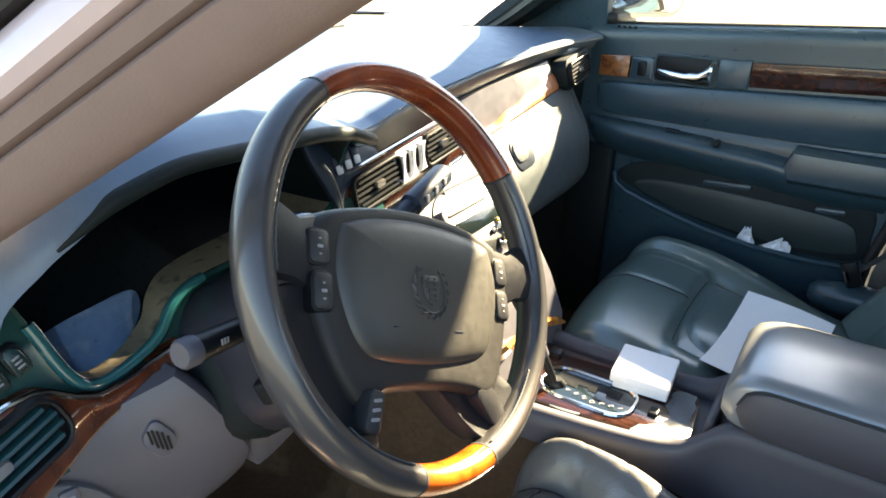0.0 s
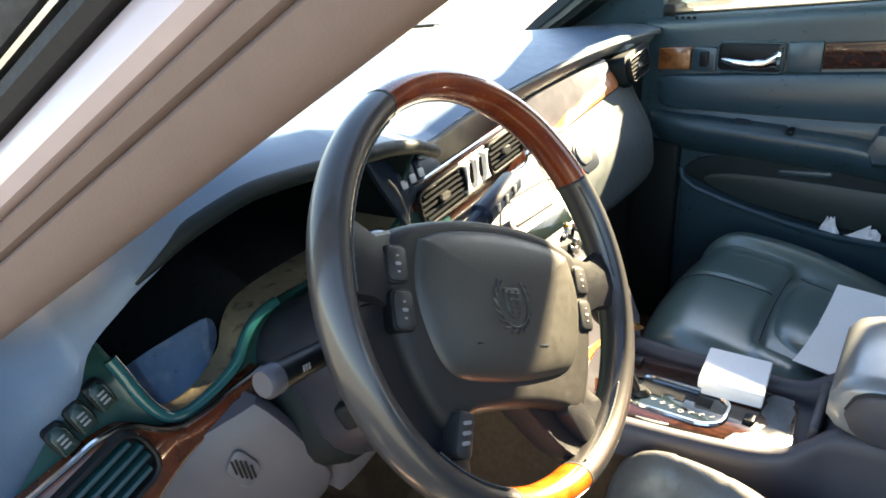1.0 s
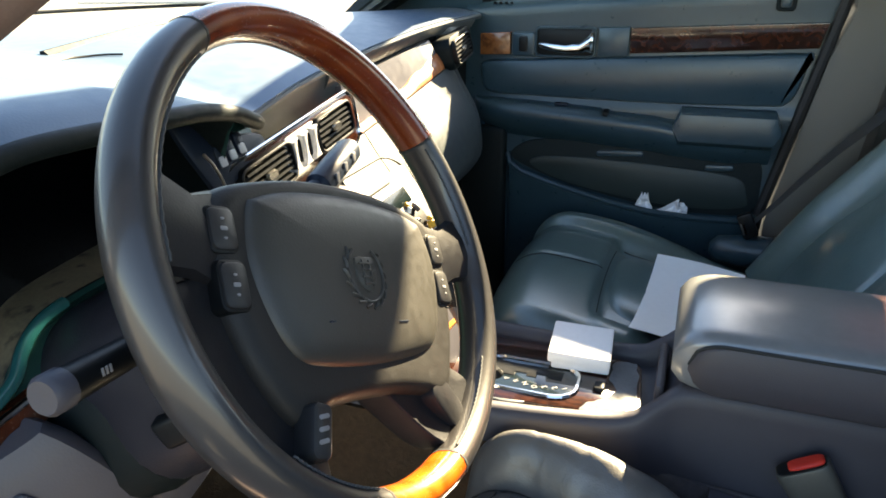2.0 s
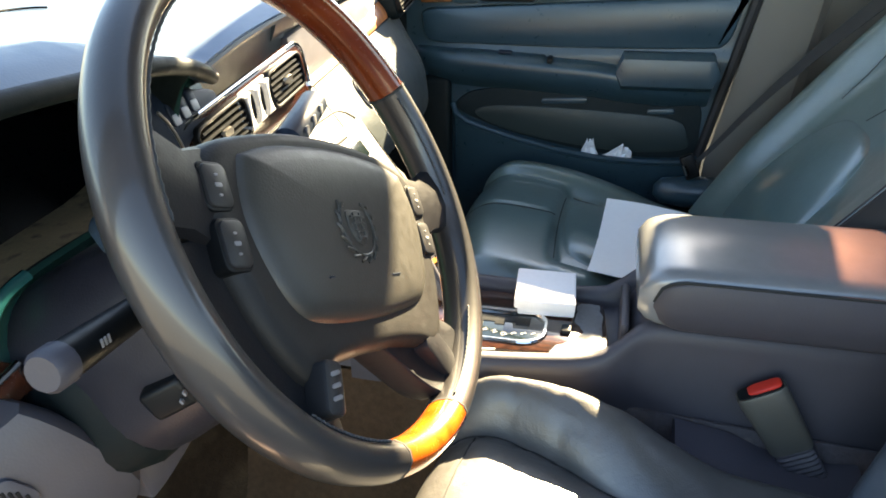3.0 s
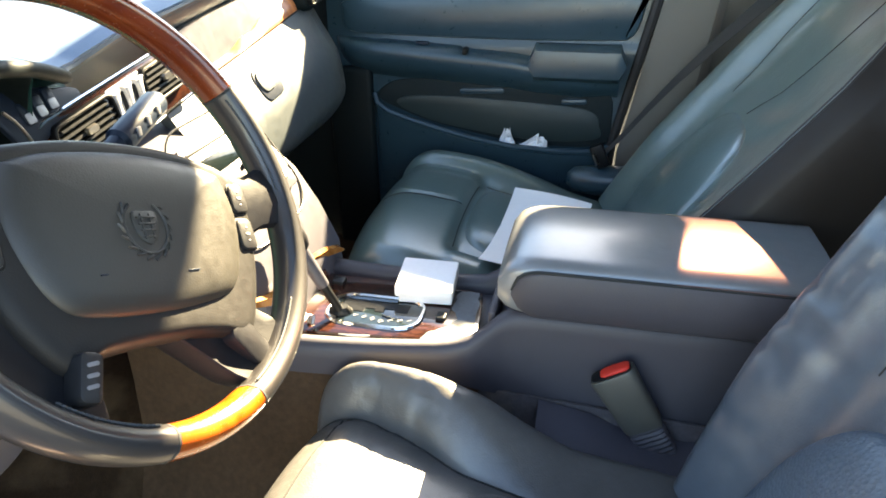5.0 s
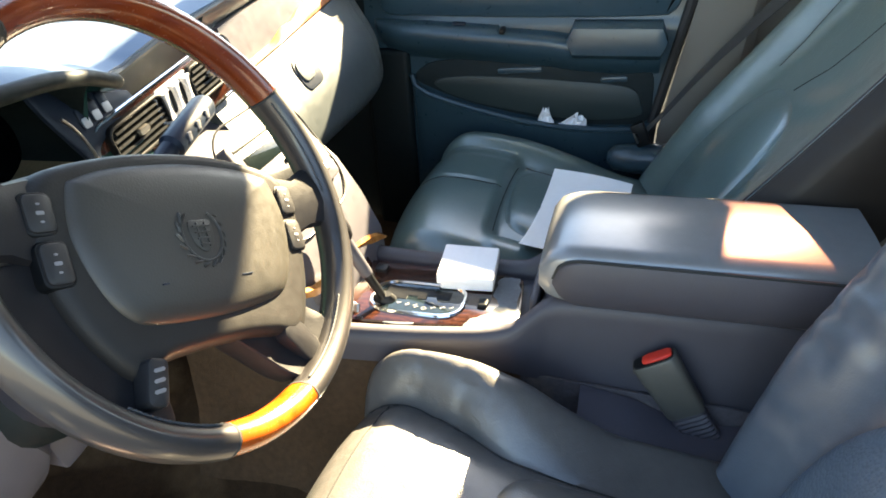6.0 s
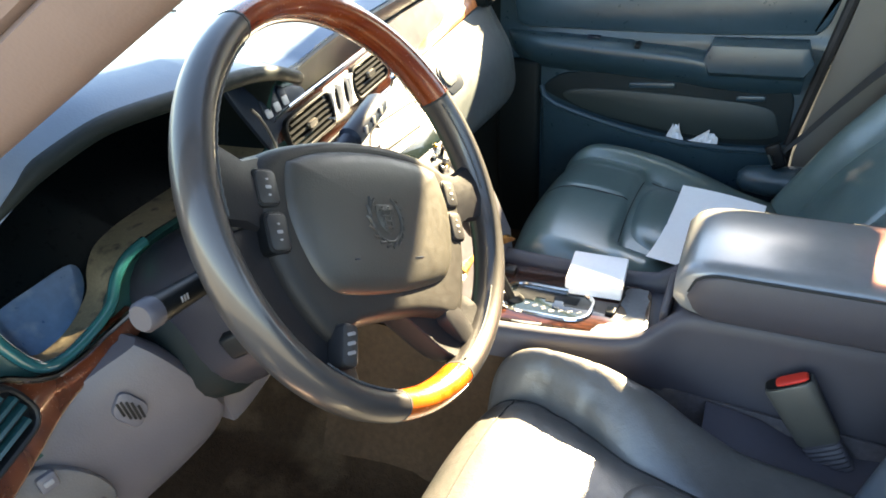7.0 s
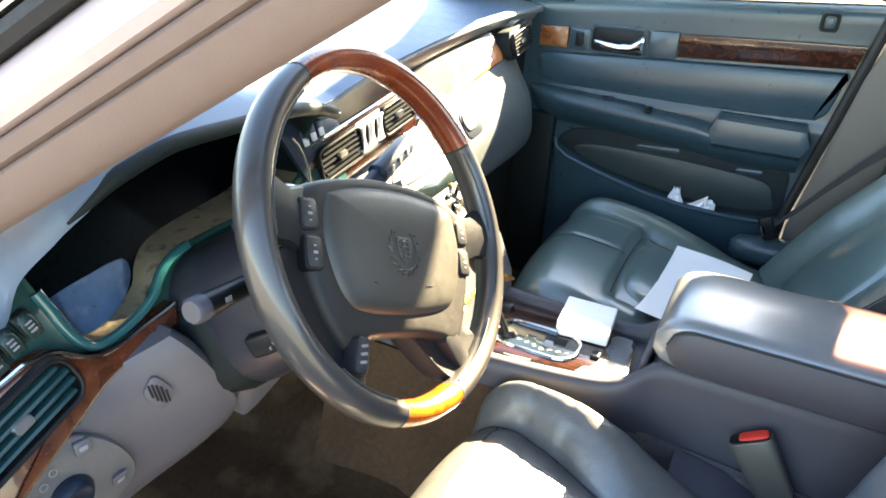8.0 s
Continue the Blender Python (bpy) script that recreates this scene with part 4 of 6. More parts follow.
# ---- steering column and wheel ----
WC, WTILT = Vector((-0.400, 0.0, 0.935)), radians(27)
WU, WN = Vector((0, math.sin(WTILT), math.cos(WTILT))), Vector((0, -math.cos(WTILT), math.sin(WTILT)))
WTURN = radians(26)
WP = Vector((1, 0, 0)) * math.cos(WTURN) - WU * math.sin(WTURN)
WQ = Vector((1, 0, 0)) * math.sin(WTURN) + WU * math.cos(WTURN)


def wheel_fn(p, q, h):
    """Across the turned wheel, up it, and towards the driver."""
    return WC + WP * p + WQ * q + WN * h


column = thing("steering_column", (-0.40, 0.22, 0.80), "grey steering column shroud with two stalks", "steering column")


def col_fn(p, q, d):
    return WC - WN * d + Vector((1, 0, 0)) * p + WU * q


part("shroud", loft([[col_fn(p * s, q * s - o, d) for p, q in rrect(0.165, 0.150, 0.05, 6)] for d, s, o in ((0.060, 0.74, 0.0), (0.066, 0.86, 0.008), (0.10, 1.0, 0.020), (0.15, 1.10, 0.028), (0.20, 1.16, 0.034), (0.30, 1.20, 0.04))]), SHROUD, column)
part("upper_cover", loft([[col_fn(-0.040 + p * s, 0.040 + max(0.0, q + 0.045) * h, d) for p, q in rrect(0.062, 0.090, 0.028, 6)] for d, s, h in ((0.080, 0.80, 0.46), (0.084, 0.92, 0.50), (0.092, 1.0, 0.53), (0.115, 1.0, 0.50), (0.140, 0.9, 0.40))]), COLUMNTOP, column, "glossy top cover of the column", angle=60)
part("boot", loft([[col_fn(p * s, q * s - 0.052, d) for p, q in rrect(0.21, 0.14, 0.05, 5)] for d, s in ((0.205, 0.9), (0.22, 1.0), (0.32, 1.05))]), DASH_DARK, column)
part("collar", loft([[col_fn(0.046 * s * math.cos(a), 0.046 * s * math.sin(a), d) for a in [2 * math.pi * k / 20 for k in range(20)]] for d, s in ((0.01, 1), (0.05, 1.1))]), BLACK, column)
S0, S1 = Vector((-0.455, 0.082, 0.905)), Vector((-0.598, 0.068, 0.927))
part("signal_stalk", tube([S0, S0.lerp(S1, 0.25), S0.lerp(S1, 0.5), S0.lerp(S1, 0.75), S0.lerp(S1, 0.965)], lambda t: 0.008 + 0.0032 * t, 12), BLACK, column, "dark stalk with a grey end cap")
part("stalk_cap", tube([S0.lerp(S1, 0.965), S0.lerp(S1, 0.97), S0.lerp(S1, 1.04), S0.lerp(S1, 1.06)], lambda t: (0.0105, 0.0118, 0.0118, 0.0095)[min(3, int(round(t * 3)))], 16), CONSOLE, column, "grey end cap")
for k in range(3):
    part("print", box(*(S0.lerp(S1, 0.80 + 0.02 * k) + Vector((0, -0.0108, 0.003))), 0.0015, 0.001, 0.005, 0.0002), MARK, column)
R0, R1 = Vector((-0.345, 0.090, 0.926)), Vector((-0.210, 0.098, 0.960))
part("wiper_stalk", tube([R0.lerp(R1, t) for t in (0, 0.3, 0.55, 0.6)], lambda t: 0.0085 + 0.003 * t, 12), SWITCH, column)
part("stalk_grip", tube([R0.lerp(R1, t) for t in (0.42, 0.45, 0.95, 1.0)], lambda t: (0.010, 0.0135, 0.0135, 0.010)[min(3, int(round(t * 3)))], 14), SWITCH, column)
for k in range(3):
    part("print", box(*(R0.lerp(R1, 0.56 + 0.14 * k) + Vector((0, -0.0130, 0.002))), 0.006, 0.002, 0.009, 0.0004), MARK, column)
part("tilt_lever", box(-0.486, 0.104, 0.818, 0.024, 0.036, 0.026, 0.005, 3, turn(-27, 0, 20)), BLACK, column, "small black lever")
for dx, dz in ((-0.004, 0.003), (0.004, 0.003), (-0.004, -0.005), (0.004, -0.005)):
    part("print", box(-0.4915 + dx, 0.0868 - dz * 0.5, 0.824 + dz, 0.004, 0.002, 0.004, 0.0005, 1, turn(-27, 0, 20)), MARK, column)

wheel = thing("steering_wheel", tuple(WC), "turned dark leather steering wheel with two glossy wood inserts", "steering wheel")
RIM = 0.1785


def rim_arc(a0, a1, r=1.0, seg=14):
    n = max(6, int(abs(a1 - a0) / 3))
    rings = []
    for i in range(n + 1):
        a = radians(a0 + (a1 - a0) * i / n)
        out = Vector((1, 0, 0)) * math.sin(a) + WU * math.cos(a)
        c = WC + out * RIM
        rings.append([c + out * math.cos(t) * 0.0132 * r + WN * math.sin(t) * 0.0185 * r for t in [2 * math.pi * k / seg for k in range(seg)]])
    return loft(rings)


part("rim_wood", rim_arc(-15.5, 75.5, 0.99), WOODRED, wheel, "glossy red-brown wood upper rim")
part("rim_leather", rim_arc(76.2, 186.0), WHEELLEATHER, wheel)
part("rim_wood", rim_arc(186.7, 216.5, 0.99), WOODSUNLIT, wheel, "glossy wood lower rim, amber for the sun on it")
part("rim_leather", rim_arc(217.2, 343.8), WHEELLEATHER, wheel)
for a in (-16, 76, 186.4, 216.9):
    part("rim_joint", rim_arc(a - 0.35, a + 0.35, 1.02), SEAM, wheel)
for a0, a1 in ((78, 112), (150, 184), (220, 246), (290, 340)):
    pts = []
    for i in range(41):
        a = radians(a0 + (a1 - a0) * i / 40)
        out = Vector((1, 0, 0)) * math.sin(a) + WU * math.cos(a)
        pts.append(WC + out * (RIM - 0.0112) + WN * (0.0115 + 0.0008 * (i % 2)))
    part("stitching", tube(pts, 0.0011, 5), THREAD, wheel)


def spoke(pts, w, th=0.012, deep=1.0):
    """A flat tapering arm along pts (p, q, height) of half widths w."""
    rings = []
    n = len(pts)
    for i, (p, q, h) in enumerate(pts):
        a, b = pts[max(0, i - 1)], pts[min(n - 1, i + 1)]
        d = Vector((b[0] - a[0], b[1] - a[1])).normalized()
        s = Vector((-d.y, d.x))
        rings.append([wheel_fn(p + s.x * w[i] * c, q + s.y * w[i] * c, h + th * k) for c, k in ((-0.9, -0.5 * deep), (-1.02, 0.1), (-0.9, 0.65), (-0.3, 1), (0.3, 1), (0.9, 0.65), (1.02, 0.1), (0.9, -0.5 * deep), (0, -1.0 * deep))])
    return loft(rings)


for s in (-1, 1):
    part("spoke", spoke([(s * 0.085, 0.002, -0.016), (s * 0.115, 0.002, -0.012), (s * 0.140, 0.004, -0.006), (s * 0.166, 0.010, -0.003)], (0.040, 0.034, 0.025, 0.030)), SPOKE, wheel)
    kx = 0.122 if s < 0 else 0.115
    for q, hgt in ((0.006, 0.026), (-0.028, 0.028)):
        key = part("wheel_key", slab([(s * (kx - 0.002 * (q < 0)) + a, q + b) for a, b in rrect(0.019, hgt, 0.005)], 0.0062, wheel_fn, 0.0016, back=-0.010), KEYGREY, wheel)
        part("key_joint", slab([(s * (kx - 0.002 * (q < 0)) + a, q + b) for a, b in rrect(0.0225, hgt + 0.0035, 0.006)], 0.0042, wheel_fn, 0.001, back=-0.012), BLACK, wheel)
        for dq in (-0.006, 0.0, 0.006):
            part("print", slab([(s * (kx - 0.002 * (q < 0)) + a, q + dq + b) for a, b in rrect(0.0055 if dq == 0 else 0.003, 0.0026 if dq == 0 else 0.0016, 0.0007, 1)], 0.0066, wheel_fn, 0.0002, back=0.0055), MARK, key)
key = part("lower_key", slab([(-0.080 + 0.95 * a + 0.3 * b, -0.119 + 0.95 * b - 0.3 * a) for a, b in rrect(0.017, 0.034, 0.005)], 0.0125, wheel_fn, 0.003, back=-0.004), KEYGREY, wheel)
for dq in (0.008, 0.001, -0.006):
    part("print", slab([(-0.080 + a + 0.3 * dq, -0.119 + dq + b) for a, b in rrect(0.009, 0.0028, 0.001, 1)], 0.0130, wheel_fn, 0.0002, back=0.0120), MARK, key)
part("spoke_cover", slab([(0.082 + 0.80 * a - 0.60 * b, -0.122 + 0.80 * b + 0.60 * a) for a, b in rrect(0.026, 0.044, 0.009)], 0.003, wheel_fn, 0.003, back=-0.012), SPOKE, wheel, "smooth dark cover on the lower spoke")


def web(outline, rim_h, shell_h, depth):
    """A dished piece between the hub shell and the rim, deeper towards the shell."""
    def at(p, q, h):
        r = min(1.0, max(0.0, (math.hypot(p, q) - 0.115) / 0.05))
        return wheel_fn(p, q, shell_h + (rim_h - shell_h) * r * r + h)
    P = rounded(outline, 4)
    c = Vector((sum(p for p, q in P) / len(P), sum(q for p, q in P) / len(P)))
    ring = lambda k, h: [at(*(c + (Vector(p) - c) * k), h) for p in P]
    return loft([ring(0.90, -depth), ring(1.0, -depth * 0.7), ring(1.0, -0.004), ring(0.985, -0.0012), ring(0.94, 0.0), ring(0.7, -0.001), ring(0.4, -0.0015), ring(0.05, -0.0015)])


part("lower_spoke", web([(-0.122, -0.022), (-0.166, -0.030), (-0.160, -0.060), (-0.148, -0.088), (-0.130, -0.112), (-0.108, -0.133), (-0.082, -0.150), (-0.066, -0.150), (-0.064, -0.125), (-0.072, -0.100), (-0.095, -0.085), (-0.110, -0.060)], 0.000, -0.006, 0.030), SPOKE, wheel, "dished dark piece between the hub and the rim")
part("lower_spoke", web([(0.012, -0.100), (0.036, -0.123), (0.064, -0.153), (0.080, -0.151), (0.092, -0.144), (0.112, -0.128), (0.124, -0.110), (0.112, -0.096), (0.100, -0.086), (0.060, -0.090), (0.020, -0.092)], 0.000, -0.010, 0.030), SPOKE, wheel, "dished dark piece between the hub and the rim")
SHELL = rounded([(-0.118, 0.034), (-0.06, 0.050), (0.0, 0.054), (0.06, 0.050), (0.118, 0.034), (0.134, 0.0), (0.126, -0.045), (0.112, -0.085), (0.090, -0.118), (0.060, -0.113), (0.030, -0.108), (0.0, -0.106),
                 (-0.030, -0.106), (-0.060, -0.108), (-0.085, -0.116), (-0.110, -0.085), (-0.126, -0.045), (-0.134, 0.0)], 4)
part("hub_shell", loft([[wheel_fn(p * s, (q + 0.02) * s - 0.02, h) for p, q in SHELL] for s, h in ((0.80, -0.075), (0.90, -0.060), (0.98, -0.030), (1.0, -0.014), (0.992, -0.007), (0.97, -0.001), (0.93, 0.0025), (0.88, 0.0035), (0.78, 0.0030))]), HUBSHELL, wheel, "dark shell round the centre pad", angle=60)
PAD = rounded([(-0.101, 0.024), (-0.092, 0.031), (-0.060, 0.039), (0.0, 0.043), (0.060, 0.039), (0.092, 0.031), (0.101, 0.024), (0.107, -0.010), (0.099, -0.046), (0.084, -0.072), (0.060, -0.082), (0.0, -0.086), (-0.060, -0.082), (-0.084, -0.072), (-0.099, -0.046), (-0.107, -0.010)], 4)
part("centre_pad", loft([[wheel_fn(p * s, (q + 0.018) * s - 0.018, h) for p, q in PAD] for s, h in ((0.99, -0.006), (0.985, 0.0025), (0.97, 0.0045), (0.94, 0.0066), (0.88, 0.0090), (0.77, 0.0110), (0.48, 0.0130), (0.2, 0.0135))]), HUB, wheel, "grey centre pad with an embossed round mark", angle=60)


def mark_fn(p, q, h):
    return wheel_fn(p - 0.006, q - 0.021, 0.0130 + h)


wreath = [(0.019 * math.cos(a), 0.021 * math.sin(a)) for a in [radians(125 + 290 * k / 30) for k in range(31)]]
part("embossed_wreath", tube([mark_fn(p, q, 0.0008) for p, q in wreath], 0.0013, 6), HUB, wheel)
for k in range(14):
    a = radians(140 + 260 * k / 13)
    c = (0.0215 * math.cos(a), 0.0235 * math.sin(a))
    part("embossed_leaf", tube([mark_fn(c[0] - 0.004 * math.sin(a + 0.5), c[1] + 0.004 * math.cos(a + 0.5), 0.0004), mark_fn(c[0] * 1.04, c[1] * 1.04, 0.0014), mark_fn(c[0] * 1.1 + 0.003 * math.sin(a), c[1] * 1.1 - 0.003 * math.cos(a), 0.0002)], 0.0013, 5), HUB, wheel)
SHIELD = rounded([(-0.011, 0.011), (0.0, 0.012), (0.011, 0.011), (0.011, -0.002), (0.007, -0.010), (0.0, -0.014), (-0.007, -0.010), (-0.011, -0.002)], 3)
part("embossed_shield", slab(SHIELD, 0.0018, mark_fn, 0.0008, back=-0.001), HUB, wheel)
for k in range(4):
    part("embossed_bar", slab([(a, 0.007 - 0.005 * k + b) for a, b in rrect(0.017 - 0.002 * k, 0.0016, 0.0005, 1)], 0.0032, mark_fn, 0.0004, back=0.001), HUB, wheel)
for p in (-0.004, 0.004):
    part("embossed_bar", slab([(p + a, b) for a, b in rrect(0.0016, 0.020, 0.0005, 1)], 0.0031, mark_fn, 0.0004, back=0.001), HUB, wheel)
# two small marks on the pad
for p, q, w in ((-0.051, -0.054, 0.006), (0.030, -0.057, 0.012)):
    part("print", slab([(p + a, q + b) for a, b in rrect(w, 0.0014, 0.0005, 1)], 0.0128, wheel_fn, 0.0003, back=0.009), SWITCH, wheel)


# ---- centre console ----
console = thing("centre_console", (0.0, -0.20, 0.30), "grey plastic centre console with a glossy burl wood plate", "console")
CON_L = [(-0.70, -0.062), (-0.26, -0.066), (-0.20, -0.092), (0.0, -0.130), (0.10, -0.140)]
CON_R = [(-0.70, 0.115), (-0.26, 0.115), (-0.20, 0.105), (0.0, 0.105), (0.10, 0.112)]
CON_T = [(-0.70, 0.646), (-0.252, 0.644), (-0.232, 0.606), (-0.215, 0.590), (0.10, 0.586)]
CON_RAIL = [(-0.70, 0.650), (-0.275, 0.654), (-0.250, 0.650), (-0.222, 0.630), (-0.195, 0.614), (-0.16, 0.610), (0.10, 0.615)]
rings = []
for k in range(61):
    y = 0.12 - 0.80 * k / 60
    a, b, t, zr = interp(y, CON_L), interp(y, CON_R), interp(y, CON_T), interp(y, CON_RAIL)
    zb = interp(y, [(-0.70, 0.495), (-0.28, 0.505), (-0.17, 0.55), (0.12, 0.565)])
    lip = [(0.004, zb), (-0.003, zb + 0.005), (-0.002, zr - 0.024), (-0.001, zr - 0.011), (0.003, zr - 0.004), (0.009, zr), (0.019, zr), (0.025, zr - 0.004), (0.029, zr - 0.010 if zr - t > 0.012 else t), (0.031, t)]
    rings.append([(a + d, y, z) for d, z in lip] + [((a + b) / 2, y, t)] + [(b - d, y, z) for d, z in reversed(lip)])
part("body", loft(rings), CONSOLE, console, angle=50)
part("tunnel_carpet", loft([[(interp(y, CON_L) + 0.012 - d, y, z) for z, d in ((0.57, 0.0), (0.50, 0.004), (0.42, 0.012), (0.36, 0.030), (0.30, 0.060))] + [(interp(y, CON_R) - 0.012 + d, y, z) for z, d in ((0.30, 0.060), (0.36, 0.030), (0.42, 0.012), (0.50, 0.004), (0.57, 0.0))] for y in [0.30 - 0.05 * k for k in range(21)]]), TUNNEL, console, "worn carpet over the tunnel")


def con_fn(p, q, h):
    """The console's top: x, y and height."""
    return Vector((p, q, 0.597 + 0.03 * max(0, q) + h))


PLATE = [(-0.098, 0.075), (-0.072, -0.190), (-0.066, -0.205), (-0.05, -0.208), (0.042, -0.200), (0.056, -0.195), (0.060, -0.18), (0.066, 0.075)]
plate = part("wood_plate", slab(PLATE, 0.006, con_fn, 0.002, back=-0.012), BURL, console, "glossy dark burl wood plate")
GATE = [(-0.026 + q * 0.74, -0.053 + p) for p, q in rrect(0.138, 0.105, 0.035, 5)]
part("gate_rim", tube([con_fn(p, q, 0.0075) for p, q in GATE], 0.0035, 6, closed=True), CHROME, plate, "bright rim of the shift gate")
part("gate_plate", slab(inset(GATE, 0.002), 0.0075, con_fn, 0.001, back=0.003), GATEGLASS, plate)
part("gate_slot", slab([(-0.020 + b, -0.045 + a) for a, b in [(-0.055, -0.004), (-0.035, -0.004), (-0.035, 0.001), (-0.020, 0.001), (-0.020, -0.008), (-0.006, -0.008), (-0.006, -0.002), (0.010, -0.002), (0.010, -0.012), (0.045, -0.012), (0.045, 0.020), (-0.055, 0.016)]], 0.0086, con_fn, 0.0006, back=0.006), BLACK, plate, "black stepped slot")
for k, ch in enumerate("PRND321"):
    lettering(ch, 0.0105, Vector((-0.050 + 0.0035 * abs(k - 3) ** 0.8, -0.028 - 0.0133 * k, 0.6055)), Vector((0.8, 0.6, 0)), Vector((-0.6, 0.8, 0)), MARK, plate)
def torn(poly, seed, size):
    """A ragged outline round the given corners."""
    P = rounded(poly, 5)
    return [(p + size * noise.noise((p * 90, q * 90, seed)), q + size * noise.noise((p * 90, q * 90, seed + 7))) for p, q in P]


# The rear patch paints the sky reflected in the plate; the others are bare.
part("bare_sheen_patch", slab(torn([(-0.074, -0.195), (-0.066, -0.201), (0.040, -0.195), (0.054, -0.188), (0.053, -0.165), (0.030, -0.160), (0.0, -0.163), (-0.02, -0.172), (-0.042, -0.160), (-0.055, -0.146), (-0.072, -0.135), (-0.082, -0.138)], 1.0, 0.004), 0.0066, con_fn, 0.0003, back=0.004), BARESHEEN, plate, "pale grey patch of missing veneer and painted sky sheen")
part("bare_sheen_patch", slab(torn([(-0.090, -0.020), (-0.074, -0.018), (-0.072, -0.045), (-0.080, -0.062), (-0.089, -0.055)], 3.0, 0.003), 0.0066, con_fn, 0.0003, back=0.004), BARESHEEN, plate, "pale grey patch of missing veneer and painted sky sheen")
part("bare_sheen_patch", slab(torn([(0.022, -0.002), (0.036, 0.000), (0.040, -0.040), (0.045, -0.085), (0.028, -0.095), (0.024, -0.045)], 5.0, 0.004), 0.0066, con_fn, 0.0003, back=0.004), BARESHEEN, plate, "pale grey patch of missing veneer and painted sky sheen")
part("small_button", slab([(-0.022 + a, -0.150 + b) for a, b in rrect(0.018, 0.014, 0.003)], 0.012, con_fn, 0.002, back=0.003), BLACK, plate)
part("front_button", slab([(0.040 + a, 0.028 + b) for a, b in rrect(0.020, 0.020, 0.004)], 0.014, con_fn, 0.003, back=0.003), BLACK, plate)
part("lever_boot", loft([[con_fn(-0.036 + 0.013 * k * math.cos(t), -0.002 + 0.020 * k * math.sin(t), h) for t in [2 * math.pi * j / 16 for j in range(16)]] for k, h in ((1.0, 0.006), (0.92, 0.010), (0.6, 0.016))]), BLACK, plate)
LV = [con_fn(-0.040, -0.004, 0.008), con_fn(-0.042, 0.006, 0.030), con_fn(-0.044, 0.016, 0.052), con_fn(-0.046, 0.034, 0.088), con_fn(-0.047, 0.046, 0.112)]
part("shift_lever", tube(LV[:3], lambda t: 0.0065, 12), BLACK, plate, "black shift lever")
# Upper shaft is paler than the lower to paint the sun on it.
part("lever_lit_shaft", tube([LV[2].lerp(LV[4], t) for t in (0, 0.05, 0.5, 0.95, 1.0)], lambda t: 0.0085 + 0.003 * t, 12), TRIM, plate, "upper shaft of the shift lever, pale grey for the sun on it")
part("lever_knob", loft([[LV[4] + Vector((0.016 * r * math.cos(a), 0.020 * r * math.sin(a) + 0.4 * h, h)) for a in [2 * math.pi * k / 16 for k in range(16)]] for r, h in ((0.5, -0.004), (0.85, 0.004), (1.0, 0.016), (0.95, 0.030), (0.6, 0.040))]), SPOKE, plate, "dark leather knob")
part("pocket_wall", box(0.014, -0.226, 0.612, 0.115, 0.012, 0.05, 0.005), CONSOLE, console)

# padded armrest lid
lid_rings = []
for k in range(37):
    t = k / 36
    y = -0.236 - 0.40 * t
    f = min(1.0, (t * 0.40) / 0.055)
    e = math.sqrt(max(0.0, 1 - (1 - f) ** 2))
    zt, zb = 0.693 + (0.735 - 0.693) * (0.35 + 0.65 * e), 0.693 - (0.693 - 0.654) * (0.45 + 0.55 * e)
    x0, x1 = 0.022 - 0.097 * (0.93 + 0.07 * e), 0.022 + 0.097 * (0.93 + 0.07 * e)
    ring = []
    for j in range(28):
        a = 2 * math.pi * j / 28
        c, s = math.cos(a), math.sin(a)
        px = math.copysign(abs(c) ** 0.20, c)
        pz = math.copysign(abs(s) ** 0.26, s)
        z = (zt - 0.693) * pz if s > 0 else (0.693 - zb) * pz
        z += 0.004 * hump(px) * (1 if s > 0 else 0)
        ring.append(((x0 + x1) / 2 + (x1 - x0) / 2 * px, y, 0.693 + z))
    lid_rings.append(ring)
lid = part("armrest_lid", loft(lid_rings), LEATHER_LID, console, "padded dark leather armrest lid")
# vinyl side band with a rounded front end under the piping
for s in (-1, 1):
    x0 = 0.022 + s * 0.0985
    rings, edge = [], []
    for k in range(46):
        y = -0.632 + 0.378 * k / 45
        f = max(0.0, (y + 0.292) / 0.038)
        g = math.sqrt(max(0.0, 1 - f * f)) if f < 1 else 0.0
        mid, up, dn = 0.688, 0.037 * (0.12 + 0.88 * g), 0.031 * (0.12 + 0.88 * g)
        inward = 0.006 * f * f
        rings.append([(x0 + s * (h - inward), y, z) for z, h in ((mid + up, -0.010), (mid + up, 0.0012), (mid + up - 0.004, 0.0035), (mid, 0.0050), (mid - dn + 0.005, 0.0030), (mid - dn, -0.002), (mid - dn, -0.012))])
        edge.append((x0 + s * (0.0012 - inward), y, mid + up + 0.001))
    part("side_band", loft(rings, closed=False), CONSOLE, lid, "grey vinyl side of the lid", angle=60)
    part("piping", tube(edge, 0.0021, 6), SEAM, lid)

